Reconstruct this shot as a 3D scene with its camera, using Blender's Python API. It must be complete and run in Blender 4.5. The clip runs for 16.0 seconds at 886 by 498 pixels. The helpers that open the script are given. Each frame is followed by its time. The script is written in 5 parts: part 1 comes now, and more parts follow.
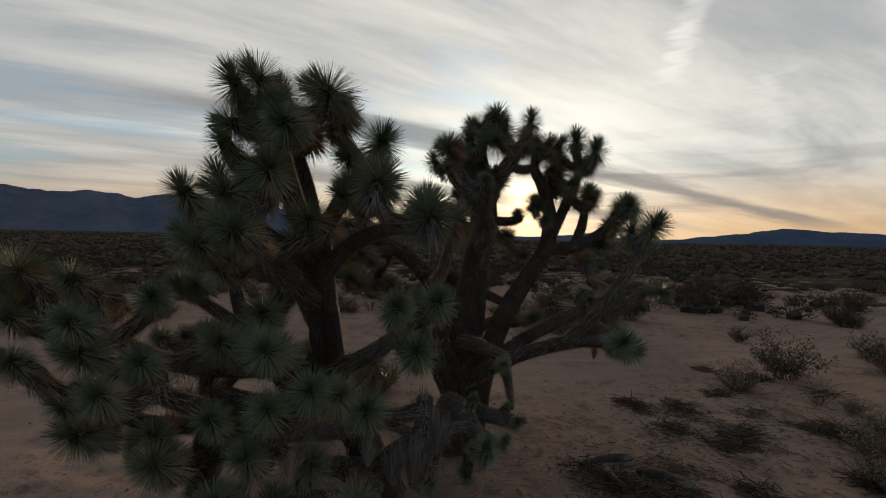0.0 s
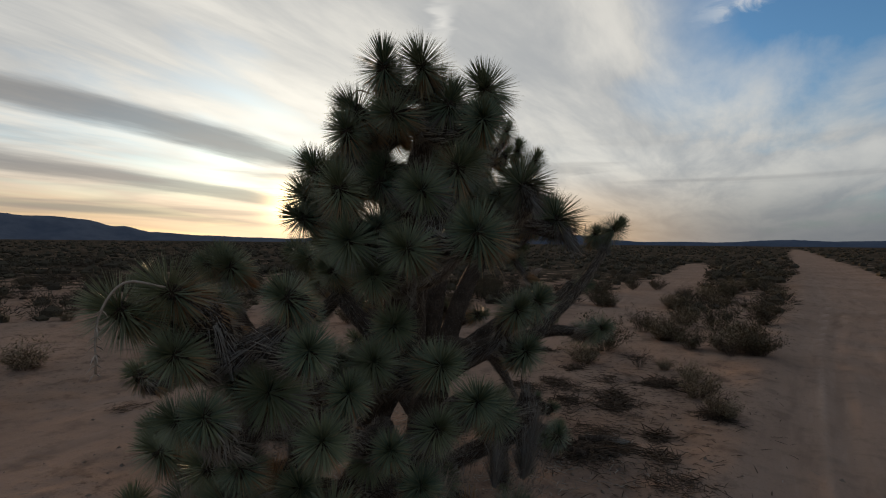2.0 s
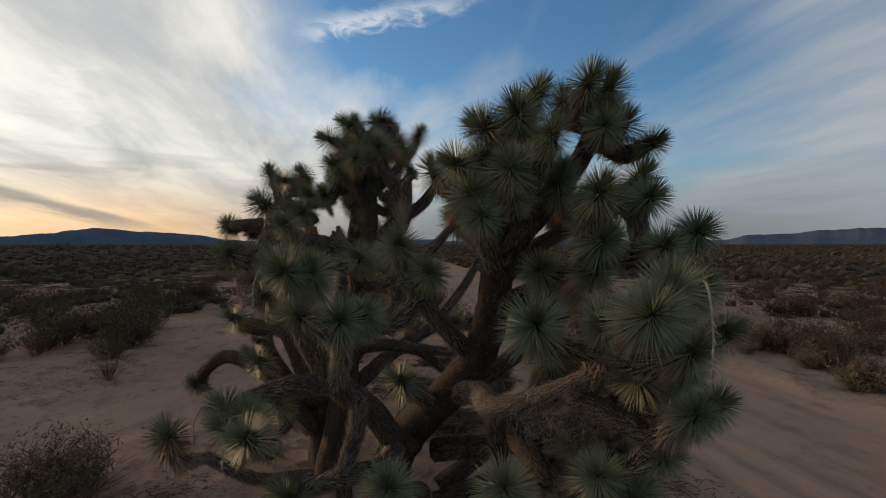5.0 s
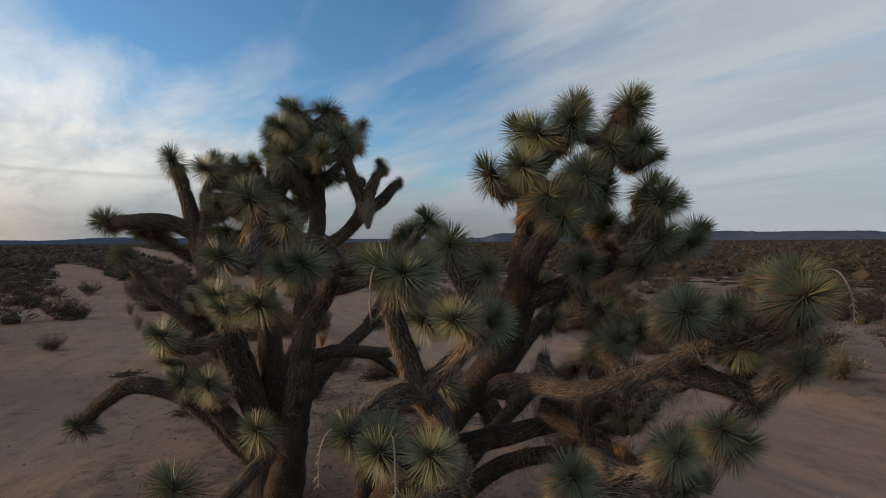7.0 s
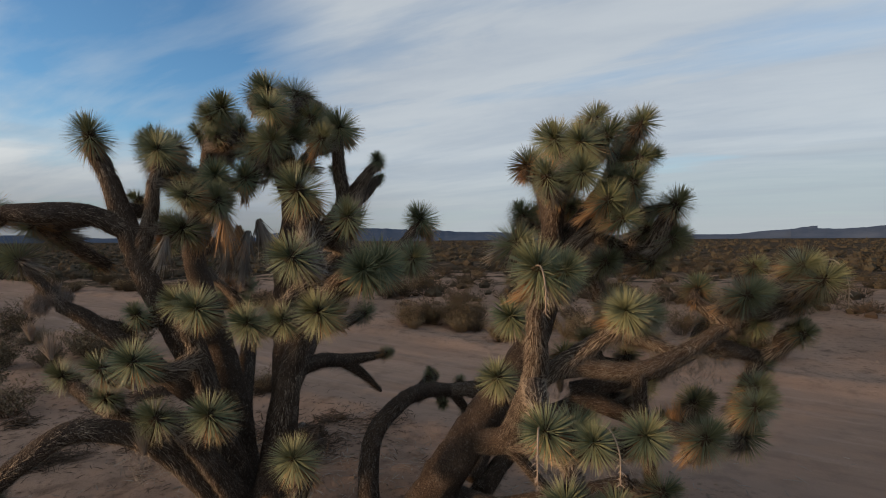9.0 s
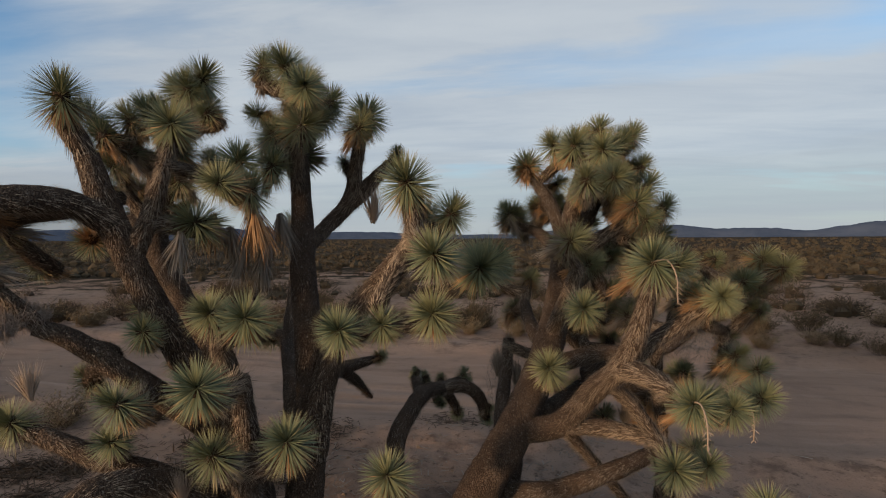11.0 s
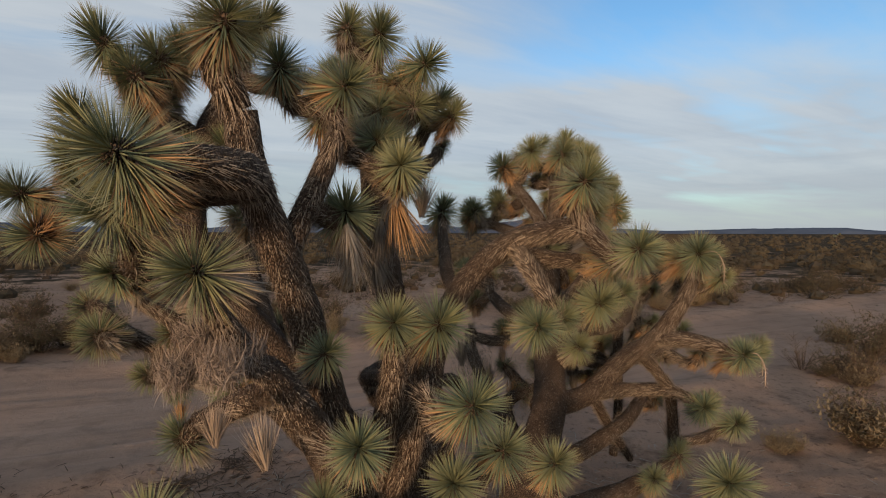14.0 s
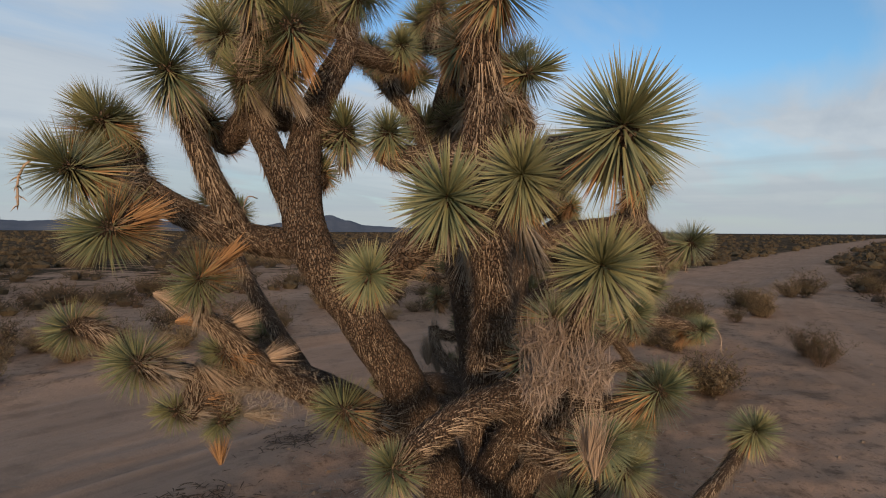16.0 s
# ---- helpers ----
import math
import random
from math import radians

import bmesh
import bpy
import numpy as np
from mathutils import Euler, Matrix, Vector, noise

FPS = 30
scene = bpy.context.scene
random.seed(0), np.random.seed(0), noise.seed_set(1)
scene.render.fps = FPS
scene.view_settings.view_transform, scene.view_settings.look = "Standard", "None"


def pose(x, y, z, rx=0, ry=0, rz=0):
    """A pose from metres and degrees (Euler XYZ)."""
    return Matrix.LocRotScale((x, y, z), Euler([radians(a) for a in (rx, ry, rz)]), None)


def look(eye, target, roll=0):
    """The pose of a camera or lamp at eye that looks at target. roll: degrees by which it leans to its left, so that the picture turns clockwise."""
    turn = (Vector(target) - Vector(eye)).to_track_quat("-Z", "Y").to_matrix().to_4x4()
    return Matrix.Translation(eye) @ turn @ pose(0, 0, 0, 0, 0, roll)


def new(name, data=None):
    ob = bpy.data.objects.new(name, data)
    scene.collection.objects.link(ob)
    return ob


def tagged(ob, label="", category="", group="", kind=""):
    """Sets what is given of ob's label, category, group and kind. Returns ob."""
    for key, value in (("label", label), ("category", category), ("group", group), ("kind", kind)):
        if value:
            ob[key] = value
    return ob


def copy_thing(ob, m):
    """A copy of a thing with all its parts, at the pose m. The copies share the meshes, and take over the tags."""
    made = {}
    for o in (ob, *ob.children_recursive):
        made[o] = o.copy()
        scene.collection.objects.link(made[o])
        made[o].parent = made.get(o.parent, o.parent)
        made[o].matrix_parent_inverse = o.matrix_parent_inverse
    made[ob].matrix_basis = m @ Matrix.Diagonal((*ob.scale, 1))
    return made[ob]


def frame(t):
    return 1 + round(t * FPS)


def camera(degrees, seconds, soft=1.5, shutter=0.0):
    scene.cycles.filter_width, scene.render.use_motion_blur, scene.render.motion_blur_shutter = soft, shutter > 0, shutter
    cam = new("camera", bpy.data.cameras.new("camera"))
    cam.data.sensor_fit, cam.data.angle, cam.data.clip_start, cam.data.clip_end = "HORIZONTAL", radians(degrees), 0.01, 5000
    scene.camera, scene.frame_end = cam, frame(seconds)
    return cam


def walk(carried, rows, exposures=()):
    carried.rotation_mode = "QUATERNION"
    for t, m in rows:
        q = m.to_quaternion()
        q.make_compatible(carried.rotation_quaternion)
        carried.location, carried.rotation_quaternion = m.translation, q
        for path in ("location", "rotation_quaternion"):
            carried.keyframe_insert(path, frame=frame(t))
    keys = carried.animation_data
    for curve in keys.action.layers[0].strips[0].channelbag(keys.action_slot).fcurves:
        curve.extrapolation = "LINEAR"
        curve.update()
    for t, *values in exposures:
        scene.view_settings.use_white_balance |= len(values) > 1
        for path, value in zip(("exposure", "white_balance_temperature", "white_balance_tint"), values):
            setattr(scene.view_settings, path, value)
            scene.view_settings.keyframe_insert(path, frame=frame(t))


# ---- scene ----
# ------------------------------------------------------------ camera and its walk
cam = camera(82.59, 16.0, 1.05)
PATH = [
    (0.0, 0.624, -4.478, 2.683, -0.17, -1.28, -1.18),
    (0.5, 0.002, -4.431, 2.670, -7.15, -1.05, -0.90),
    (1.0, -0.586, -4.333, 2.660, -13.50, -0.88, -0.65),
    (1.5, -1.161, -4.172, 2.657, -19.81, -0.76, -0.52),
    (2.0, -1.714, -3.935, 2.653, -26.62, -0.69, -0.55),
    (2.5, -2.211, -3.646, 2.651, -33.13, -0.71, -0.51),
    (3.0, -2.685, -3.310, 2.644, -40.11, -0.61, -0.34),
    (3.5, -3.113, -2.923, 2.645, -47.10, -0.64, -0.22),
    (4.0, -3.488, -2.484, 2.643, -54.26, -0.57, -0.05),
    (4.5, -3.798, -1.999, 2.643, -61.65, -0.56, 0.03),
    (5.0, -4.032, -1.482, 2.639, -68.94, -0.57, 0.01),
    (7.3, -4.341, 0.734, 2.652, -97.70, -0.91, 0.37),
    (7.5, -4.308, 0.938, 2.652, -100.28, -0.94, 0.36),
    (8.0, -4.175, 1.447, 2.653, -106.56, -0.95, 0.36),
    (8.2, -4.097, 1.659, 2.654, -109.12, -1.00, 0.36),
    (10.3, -3.029, 3.405, 2.647, -132.37, -1.04, 0.38),
    (10.5, -2.884, 3.556, 2.651, -134.69, -1.12, 0.36),
    (11.0, -2.511, 3.893, 2.650, -140.17, -1.22, 0.32),
    (11.5, -2.103, 4.200, 2.650, -145.74, -1.30, 0.28),
    (12.0, -1.675, 4.465, 2.652, -151.25, -1.44, 0.18),
    (12.5, -1.231, 4.677, 2.653, -156.81, -1.52, 0.14),
    (13.0, -0.765, 4.838, 2.656, -162.49, -1.67, 0.02),
    (13.5, -0.289, 4.948, 2.661, -168.12, -1.88, -0.10),
    (14.0, 0.169, 5.017, 2.658, -173.36, -1.88, -0.18),
    (14.5, 0.643, 5.032, 2.653, -178.99, -1.97, -0.23),
    (15.0, 1.125, 4.989, 2.644, -184.72, -1.93, -0.29),
    (15.5, 1.608, 4.899, 2.633, -190.39, -1.90, -0.28),
    (16.0, 2.073, 4.767, 2.625, -196.30, -1.92, -0.32),
]
walk(cam, [(r[0], pose(*r[1:4], 90 + r[5], r[6], r[4])) for r in PATH],
     exposures=[(0.0, -0.15, 6900, 10), (3.5, -0.1, 6900, 10), (5.0, 0.15, 6900, 10), (7.5, 0.42, 6900, 10), (10.5, 0.52, 6900, 10), (16.0, 0.52, 6900, 10)])

# ------------------------------------------------------------ world and sun
SUN_HEADING = 9.6        # degrees clockwise from +y
SUN_HEIGHT = 4.0
sun_way = Vector((math.sin(radians(SUN_HEADING)) * math.cos(radians(SUN_HEIGHT)),
                  math.cos(radians(SUN_HEADING)) * math.cos(radians(SUN_HEIGHT)),
                  math.sin(radians(SUN_HEIGHT))))


class Nodes:
    """A small helper to write node trees in one line a node."""

    def __init__(self, tree):
        self.tree = tree
        tree.nodes.clear()

    def add(self, kind, values=(), **settings):
        node = self.tree.nodes.new(kind)
        for key, value in settings.items():
            setattr(node, key, value)
        for key, value in dict(values).items():
            self.put(node.inputs[key], value)
        return node

    def put(self, socket, value):
        if isinstance(value, bpy.types.NodeSocket):
            self.tree.links.new(value, socket)
        elif isinstance(value, bpy.types.Node):
            self.tree.links.new(value.outputs[0], socket)
        else:
            socket.default_value = value

    def math(self, op, a, b=0.0, clamp=False):
        return self.add("ShaderNodeMath", {0: a, 1: b}, operation=op, use_clamp=clamp).outputs[0]

    def vec(self, op, a, b=(0, 0, 0), out=0):
        return self.add("ShaderNodeVectorMath", {0: a, 1: b}, operation=op).outputs[out]

    def noise(self, vector, scale, detail=4.0, rough=0.55, warp=0.0):
        return self.add("ShaderNodeTexNoise", {"Vector": vector, "Scale": scale, "Detail": detail,
                                               "Roughness": rough, "Distortion": warp}).outputs[0]

    def span(self, value, a, b, c=0.0, d=1.0, kind="SMOOTHSTEP"):
        return self.add("ShaderNodeMapRange", {0: value, 1: a, 2: b, 3: c, 4: d}, interpolation_type=kind).outputs[0]

    def mix(self, factor, a, b, blend="MIX"):
        node = self.tree.nodes.new("ShaderNodeMix")
        node.data_type, node.blend_type, node.clamp_factor = "RGBA", blend, True
        self.put(node.inputs[0], factor)
        self.put(node.inputs[6], a)
        self.put(node.inputs[7], b)
        return node.outputs[2]

    def ramp(self, factor, stops):
        node = self.add("ShaderNodeValToRGB", {0: factor})
        ramp = node.color_ramp
        while len(ramp.elements) < len(stops):
            ramp.elements.new(0.5)
        for element, (at, colour) in zip(ramp.elements, stops):
            element.position, element.color = at, (*colour, 1)
        return node.outputs[0]


def build_world():
    world = bpy.data.worlds.new("evening_sky")
    scene.world = world
    world.use_nodes = True
    n = Nodes(world.node_tree)
    way = n.vec("NORMALIZE", n.add("ShaderNodeTexCoord").outputs["Generated"])
    part = n.add("ShaderNodeSeparateXYZ", {0: way})
    up = n.math("MAXIMUM", part.outputs[2], 0.0)
    # clear air
    sky = n.add("ShaderNodeTexSky", sky_type="NISHITA", sun_disc=False, sun_elevation=radians(9),
                sun_rotation=radians(SUN_HEADING), air_density=1.0, dust_density=0.3, ozone_density=2.1)
    clear = n.mix(1.0, sky.outputs[0], (0.102, 0.138, 0.164, 1), "MULTIPLY")
    # how near to the sun, around it and along the horizon
    near = n.math("MAXIMUM", n.vec("DOT_PRODUCT", way, tuple(sun_way), out=1), 0.0)
    flat = n.vec("NORMALIZE", n.add("ShaderNodeCombineXYZ", {0: part.outputs[0], 1: part.outputs[1]}).outputs[0])
    side = n.vec("DOT_PRODUCT", flat, tuple(Vector((sun_way.x, sun_way.y, 0)).normalized()), out=1)
    heading = n.math("MULTIPLY", n.math("ARCTAN2", part.outputs[0], part.outputs[1]), 57.2958)
    height = n.math("MULTIPLY", n.math("ARCSINE", part.outputs[2]), 57.2958)

    def toward(degrees):
        return n.vec("DOT_PRODUCT", flat, (math.sin(radians(degrees)), math.cos(radians(degrees)), 0), out=1)
    # a high sheet of cloud, seen in perspective
    over = n.math("ADD", up, 0.10)
    sheet_x, sheet_y = n.math("DIVIDE", part.outputs[0], over), n.math("DIVIDE", part.outputs[1], over)
    sheet = n.add("ShaderNodeCombineXYZ", {0: sheet_x, 1: sheet_y}).outputs[0]

    def drawn(turn, far, near_):
        """The sheet stretched along a heading, for cloud drawn out by the wind."""
        return n.add("ShaderNodeMapping", {"Vector": sheet, "Rotation": (0, 0, radians(turn)), "Scale": (far, near_, 1.0)}, vector_type="TEXTURE").outputs[0]
    soft = n.noise(drawn(30, 2.0, 1.0), 0.62, 4, 0.52, 0.3)
    fine = n.noise(drawn(33, 2.6, 0.85), 1.5, 8, 0.6, 0.35)
    weave = n.math("ADD", n.math("MULTIPLY", soft, 0.72), n.math("MULTIPLY", fine, 0.28))
    cover = n.math("ADD", n.span(weave, 0.36, 0.62, 0.0, 1.0), n.span(side, -0.3, 0.9, 0.12, 0.46))
    cover = n.math("SUBTRACT", cover, n.math("MULTIPLY", n.math("MULTIPLY", n.span(toward(75), 0.83, 0.97), n.span(up, 0.10, 0.32)), 0.95))
    cover = n.math("SUBTRACT", cover, n.math("MULTIPLY", n.math("MULTIPLY", n.span(toward(212), 0.80, 0.98), n.span(up, 0.16, 0.34)), 0.6))
    cover = n.math("ADD", cover, n.math("MULTIPLY", n.math("MULTIPLY", n.span(toward(178), 0.80, 0.97), n.math("MULTIPLY", n.span(up, 0.08, 0.15), n.span(up, 0.32, 0.22))), 0.5))
    cover = n.math("ADD", cover, n.math("MULTIPLY", n.math("MULTIPLY", n.span(toward(152), 0.6, 0.98), n.span(up, 0.60, 0.30)), 0.5))
    cover = n.math("ADD", cover, n.math("MULTIPLY", n.span(toward(36), 0.86, 0.97), 0.55))
    cover = n.math("ADD", cover, n.math("MULTIPLY", n.math("MULTIPLY", n.span(toward(118), 0.90, 0.985), n.math("MULTIPLY", n.span(up, 0.04, 0.09), n.span(up, 0.30, 0.18))), 0.5))
    cover = n.math("ADD", cover, n.math("MULTIPLY", n.math("MULTIPLY", n.span(toward(228), 0.90, 0.98), n.math("MULTIPLY", n.span(up, 0.02, 0.07), n.span(up, 0.30, 0.18))), 0.55))
    cover = n.math("MULTIPLY", n.math("MAXIMUM", n.math("MINIMUM", cover, 1.0), 0.0), 0.94)
    # cloud colour: white and thin near the sun, blue-grey away from it
    sunward = n.span(side, 0.1, 0.97)
    lit = n.mix(sunward, (0.370, 0.415, 0.468, 1), (0.82, 0.81, 0.77, 1))
    shade = n.mix(sunward, (0.29, 0.34, 0.41, 1), (0.46, 0.48, 0.50, 1))
    cloud = n.mix(n.span(fine, 0.30, 0.68), shade, lit)
    deep = n.span(toward(80), 0.74, 0.97)
    clear = n.mix(n.math("MULTIPLY", deep, 0.35), clear, n.mix(1.0, clear, (0.45, 0.62, 0.78, 1), "MULTIPLY"))
    colour = n.mix(cover, clear, cloud)
    # a ribbed upright puff, and one long white wisp in the clear part
    rib = n.noise(n.add("ShaderNodeMapping", {"Vector": way, "Scale": (9, 9, 60)}).outputs[0], 1.0, 3, 0.5, 0.6)
    off = n.math("ADD", n.math("SUBTRACT", heading, 25.0), n.math("ADD", n.math("MULTIPLY", n.math("SUBTRACT", rib, 0.5), 5.0), n.math("MULTIPLY", n.math("SUBTRACT", height, 20.0), -0.25)))
    puff = n.math("MULTIPLY", n.span(n.math("ABSOLUTE", off), 2.0, 0.3), n.math("MULTIPLY", n.span(height, 15.0, 18.0), n.span(height, 27.0, 23.0)))
    slope = n.math("SUBTRACT", height, n.math("ADD", n.math("MULTIPLY", n.math("SUBTRACT", heading, 54.0), 0.18), 22.5))
    tear = n.noise(n.add("ShaderNodeMapping", {"Vector": way, "Scale": (12, 12, 30)}).outputs[0], 1.4, 5, 0.6, 0.8)
    slope = n.math("ADD", slope, n.math("MULTIPLY", n.math("SUBTRACT", tear, 0.5), 3.5))
    wisp = n.math("MULTIPLY", n.span(n.math("ABSOLUTE", slope), 1.6, 0.1), n.math("MULTIPLY", n.span(heading, 51.0, 58.0), n.span(heading, 76.0, 64.0)))
    curl = n.math("SUBTRACT", heading, n.math("ADD", 33.0, n.math("MULTIPLY", n.math("SUBTRACT", rib, 0.5), 9.0)))
    tuft = n.math("MULTIPLY", n.span(n.math("ABSOLUTE", curl), 1.6, 0.1), n.math("MULTIPLY", n.span(height, 8.0, 11.0), n.span(height, 18.0, 15.0)))
    puff = n.math("MAXIMUM", n.math("MULTIPLY", puff, n.span(rib, 0.36, 0.56, 0.45, 1.0)), n.math("MULTIPLY", tuft, 0.35))
    wisp = n.math("MULTIPLY", wisp, n.span(tear, 0.35, 0.62, 0.25, 0.8))
    colour = n.mix(n.math("MULTIPLY", n.math("MAXIMUM", puff, wisp), 0.7), colour, (0.92, 0.93, 0.92, 1))
    # haze at the horizon, warm on the sun's side
    warm = n.span(side, 0.35, 0.98)
    low = n.mix(warm, (0.30, 0.345, 0.385, 1), (0.85, 0.50, 0.20, 1))
    low = n.mix(deep, low, (0.175, 0.195, 0.222, 1))
    colour = n.mix(n.math("MULTIPLY", n.span(up, 0.16, 0.0), n.span(warm, 0.0, 1.0, 0.95, 0.8)), colour, low)
    # a clear pale strip under the cloud, away from the sun
    strip = n.math("MULTIPLY", n.span(toward(158), 0.80, 0.95), n.math("MULTIPLY", n.span(up, 0.02, 0.06), n.span(up, 0.16, 0.09)))
    colour = n.mix(n.math("MULTIPLY", strip, 0.35), colour, (0.25, 0.335, 0.385, 1))
    # the veiled sun
    glow = n.math("MULTIPLY", n.math("POWER", near, 24.0), 0.5)
    colour = n.mix(1.0, colour, n.mix(glow, (0, 0, 0, 1), (1.0, 0.93, 0.78, 1)), "ADD")
    # long grey bands of cloud drawn across the sun's side
    drift = n.math("SUBTRACT", n.math("SUBTRACT", sheet_y, n.math("MULTIPLY", sheet_x, 0.577)), 3.44)
    drift = n.math("ADD", drift, n.math("MULTIPLY", n.math("SUBTRACT", n.noise(drawn(30, 2.0, 0.6), 1.2, 6, 0.6), 0.5), 0.75))
    bands = n.span(n.math("ABSOLUTE", drift), 0.40, 0.06)
    bands = n.math("MAXIMUM", bands, n.math("MULTIPLY", n.span(n.math("ABSOLUTE", n.math("SUBTRACT", drift, 1.72)), 0.5, 0.1), 0.85))
    bands = n.math("MAXIMUM", bands, n.math("MULTIPLY", n.span(n.math("ABSOLUTE", n.math("SUBTRACT", drift, 3.7)), 0.5, 0.1), 0.6))
    bands = n.math("MULTIPLY", bands, n.math("MULTIPLY", n.span(side, 0.62, 0.90), n.span(up, 0.012, 0.05)))
    colour = n.mix(n.math("MULTIPLY", bands, 0.74), colour, (0.21, 0.215, 0.23, 1))
    # thin grey streaks low over the horizon all round
    streak = n.noise(n.add("ShaderNodeMapping", {"Vector": way, "Scale": (1.3, 1.3, 20.0)}).outputs[0], 1.6, 4, 0.5, 0.5)
    streak = n.math("MULTIPLY", n.span(streak, 0.46, 0.66), n.math("MULTIPLY", n.span(up, 0.01, 0.05), n.span(up, 0.24, 0.10)))
    colour = n.mix(n.math("MULTIPLY", streak, 0.45), colour, n.mix(sunward, (0.27, 0.32, 0.38, 1), (0.25, 0.25, 0.26, 1)))
    core = n.math("MULTIPLY", n.math("POWER", near, 1500.0), 2.0)
    colour = n.mix(1.0, colour, n.mix(1.0, core, (1.0, 0.74, 0.36, 1), "MULTIPLY"), "ADD")
    back = n.add("ShaderNodeBackground", {0: colour, 1: 1.0})
    n.add("ShaderNodeOutputWorld", {0: back})


build_world()
sun_data = bpy.data.lights.new("sun", "SUN")
sun_data.energy, sun_data.angle, sun_data.color = 2.6, radians(7), (1.0, 0.68, 0.42)
sun = new("sun", sun_data)
sun.matrix_world = look(Vector((0, 0, 30)), Vector((0, 0, 30)) - sun_way)


# ------------------------------------------------------------ materials
def material(name, write):
    mat = bpy.data.materials.new(name)
    mat.use_nodes = True
    n = Nodes(mat.node_tree)
    shader = n.add("ShaderNodeBsdfPrincipled")
    write(n, shader)
    n.add("ShaderNodeOutputMaterial", {0: shader})
    return mat


def bump(n, shader, height, strength, distance):
    n.put(shader.inputs["Normal"], n.add("ShaderNodeBump", {"Height": height, "Strength": strength, "Distance": distance}).outputs[0])


def sand_look(n, s):
    at = n.add("ShaderNodeNewGeometry").outputs["Position"]
    broad, mid, grit = n.noise(at, 0.22, 5, 0.6), n.noise(at, 1.9, 6, 0.65), n.noise(at, 38, 4, 0.7)
    base = n.ramp(broad, [(0.30, (0.205, 0.135, 0.099)), (0.52, (0.272, 0.184, 0.138)), (0.72, (0.315, 0.221, 0.169))])
    base = n.mix(n.span(mid, 0.50, 0.68), base, (0.148, 0.102, 0.078, 1))
    packed = n.add("ShaderNodeAttribute", attribute_name="packed").outputs["Fac"]
    growth = n.add("ShaderNodeAttribute", attribute_name="growth").outputs["Fac"]
    speck = n.noise(at, 9, 5, 0.7)
    loose = n.math("SUBTRACT", 1.0, n.math("MULTIPLY", packed, 0.8))
    base = n.mix(n.math("MULTIPLY", n.span(speck, 0.55, 0.66), n.math("MULTIPLY", loose, 0.75)), base, (0.11, 0.075, 0.055, 1))
    base = n.mix(n.math("MULTIPLY", n.span(grit, 0.58, 0.74), loose), base, (0.075, 0.053, 0.042, 1))
    base = n.mix(n.math("MULTIPLY", packed, 0.6), base, n.mix(broad, (0.228, 0.157, 0.120, 1), (0.30, 0.211, 0.165, 1)))
    lane = n.add("ShaderNodeAttribute", attribute_name="lane").outputs["Fac"]
    spot = n.add("ShaderNodeSeparateXYZ", {0: at})
    trail = n.noise(n.add("ShaderNodeCombineXYZ", {0: n.math("MULTIPLY", lane, 3.0), 1: n.math("MULTIPLY", spot.outputs[0], 0.4), 2: n.math("MULTIPLY", spot.outputs[1], 0.4)}).outputs[0], 1.0, 5, 0.6)
    base = n.mix(n.math("MULTIPLY", n.span(trail, 0.50, 0.68), n.math("MULTIPLY", packed, 0.32)), base, (0.135, 0.09, 0.068, 1))
    base = n.mix(n.math("MULTIPLY", n.span(trail, 0.46, 0.34), n.math("MULTIPLY", packed, 0.35)), base, (0.33, 0.24, 0.19, 1))
    # mixed paler along the rut crests and darker in the hollows
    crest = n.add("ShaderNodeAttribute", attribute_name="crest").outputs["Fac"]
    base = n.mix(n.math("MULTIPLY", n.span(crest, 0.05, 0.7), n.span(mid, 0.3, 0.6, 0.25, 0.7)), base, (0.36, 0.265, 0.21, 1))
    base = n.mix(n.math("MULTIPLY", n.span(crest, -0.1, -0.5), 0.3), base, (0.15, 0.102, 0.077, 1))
    bush = n.noise(at, 0.55, 5, 0.6)
    base = n.mix(n.math("MULTIPLY", n.span(n.math("ADD", bush, n.math("MULTIPLY", growth, 0.25)), 0.58, 0.70), n.span(growth, 0.0, 0.25)), base, n.mix(n.span(n.noise(at, 0.12, 4, 0.6), 0.36, 0.64), (0.037, 0.030, 0.022, 1), (0.068, 0.054, 0.039, 1)))
    n.put(s.inputs["Base Color"], base)
    n.put(s.inputs["Roughness"], 1.0)
    n.put(s.inputs["Specular IOR Level"], 0.0)
    bump(n, s, n.math("ADD", n.math("MULTIPLY", mid, 1.2), n.math("ADD", n.math("ADD", n.math("MULTIPLY", speck, 0.5), n.math("MULTIPLY", n.math("MULTIPLY", trail, packed), 0.8)), n.math("MULTIPLY", grit, 0.35))), 0.8, 0.05)


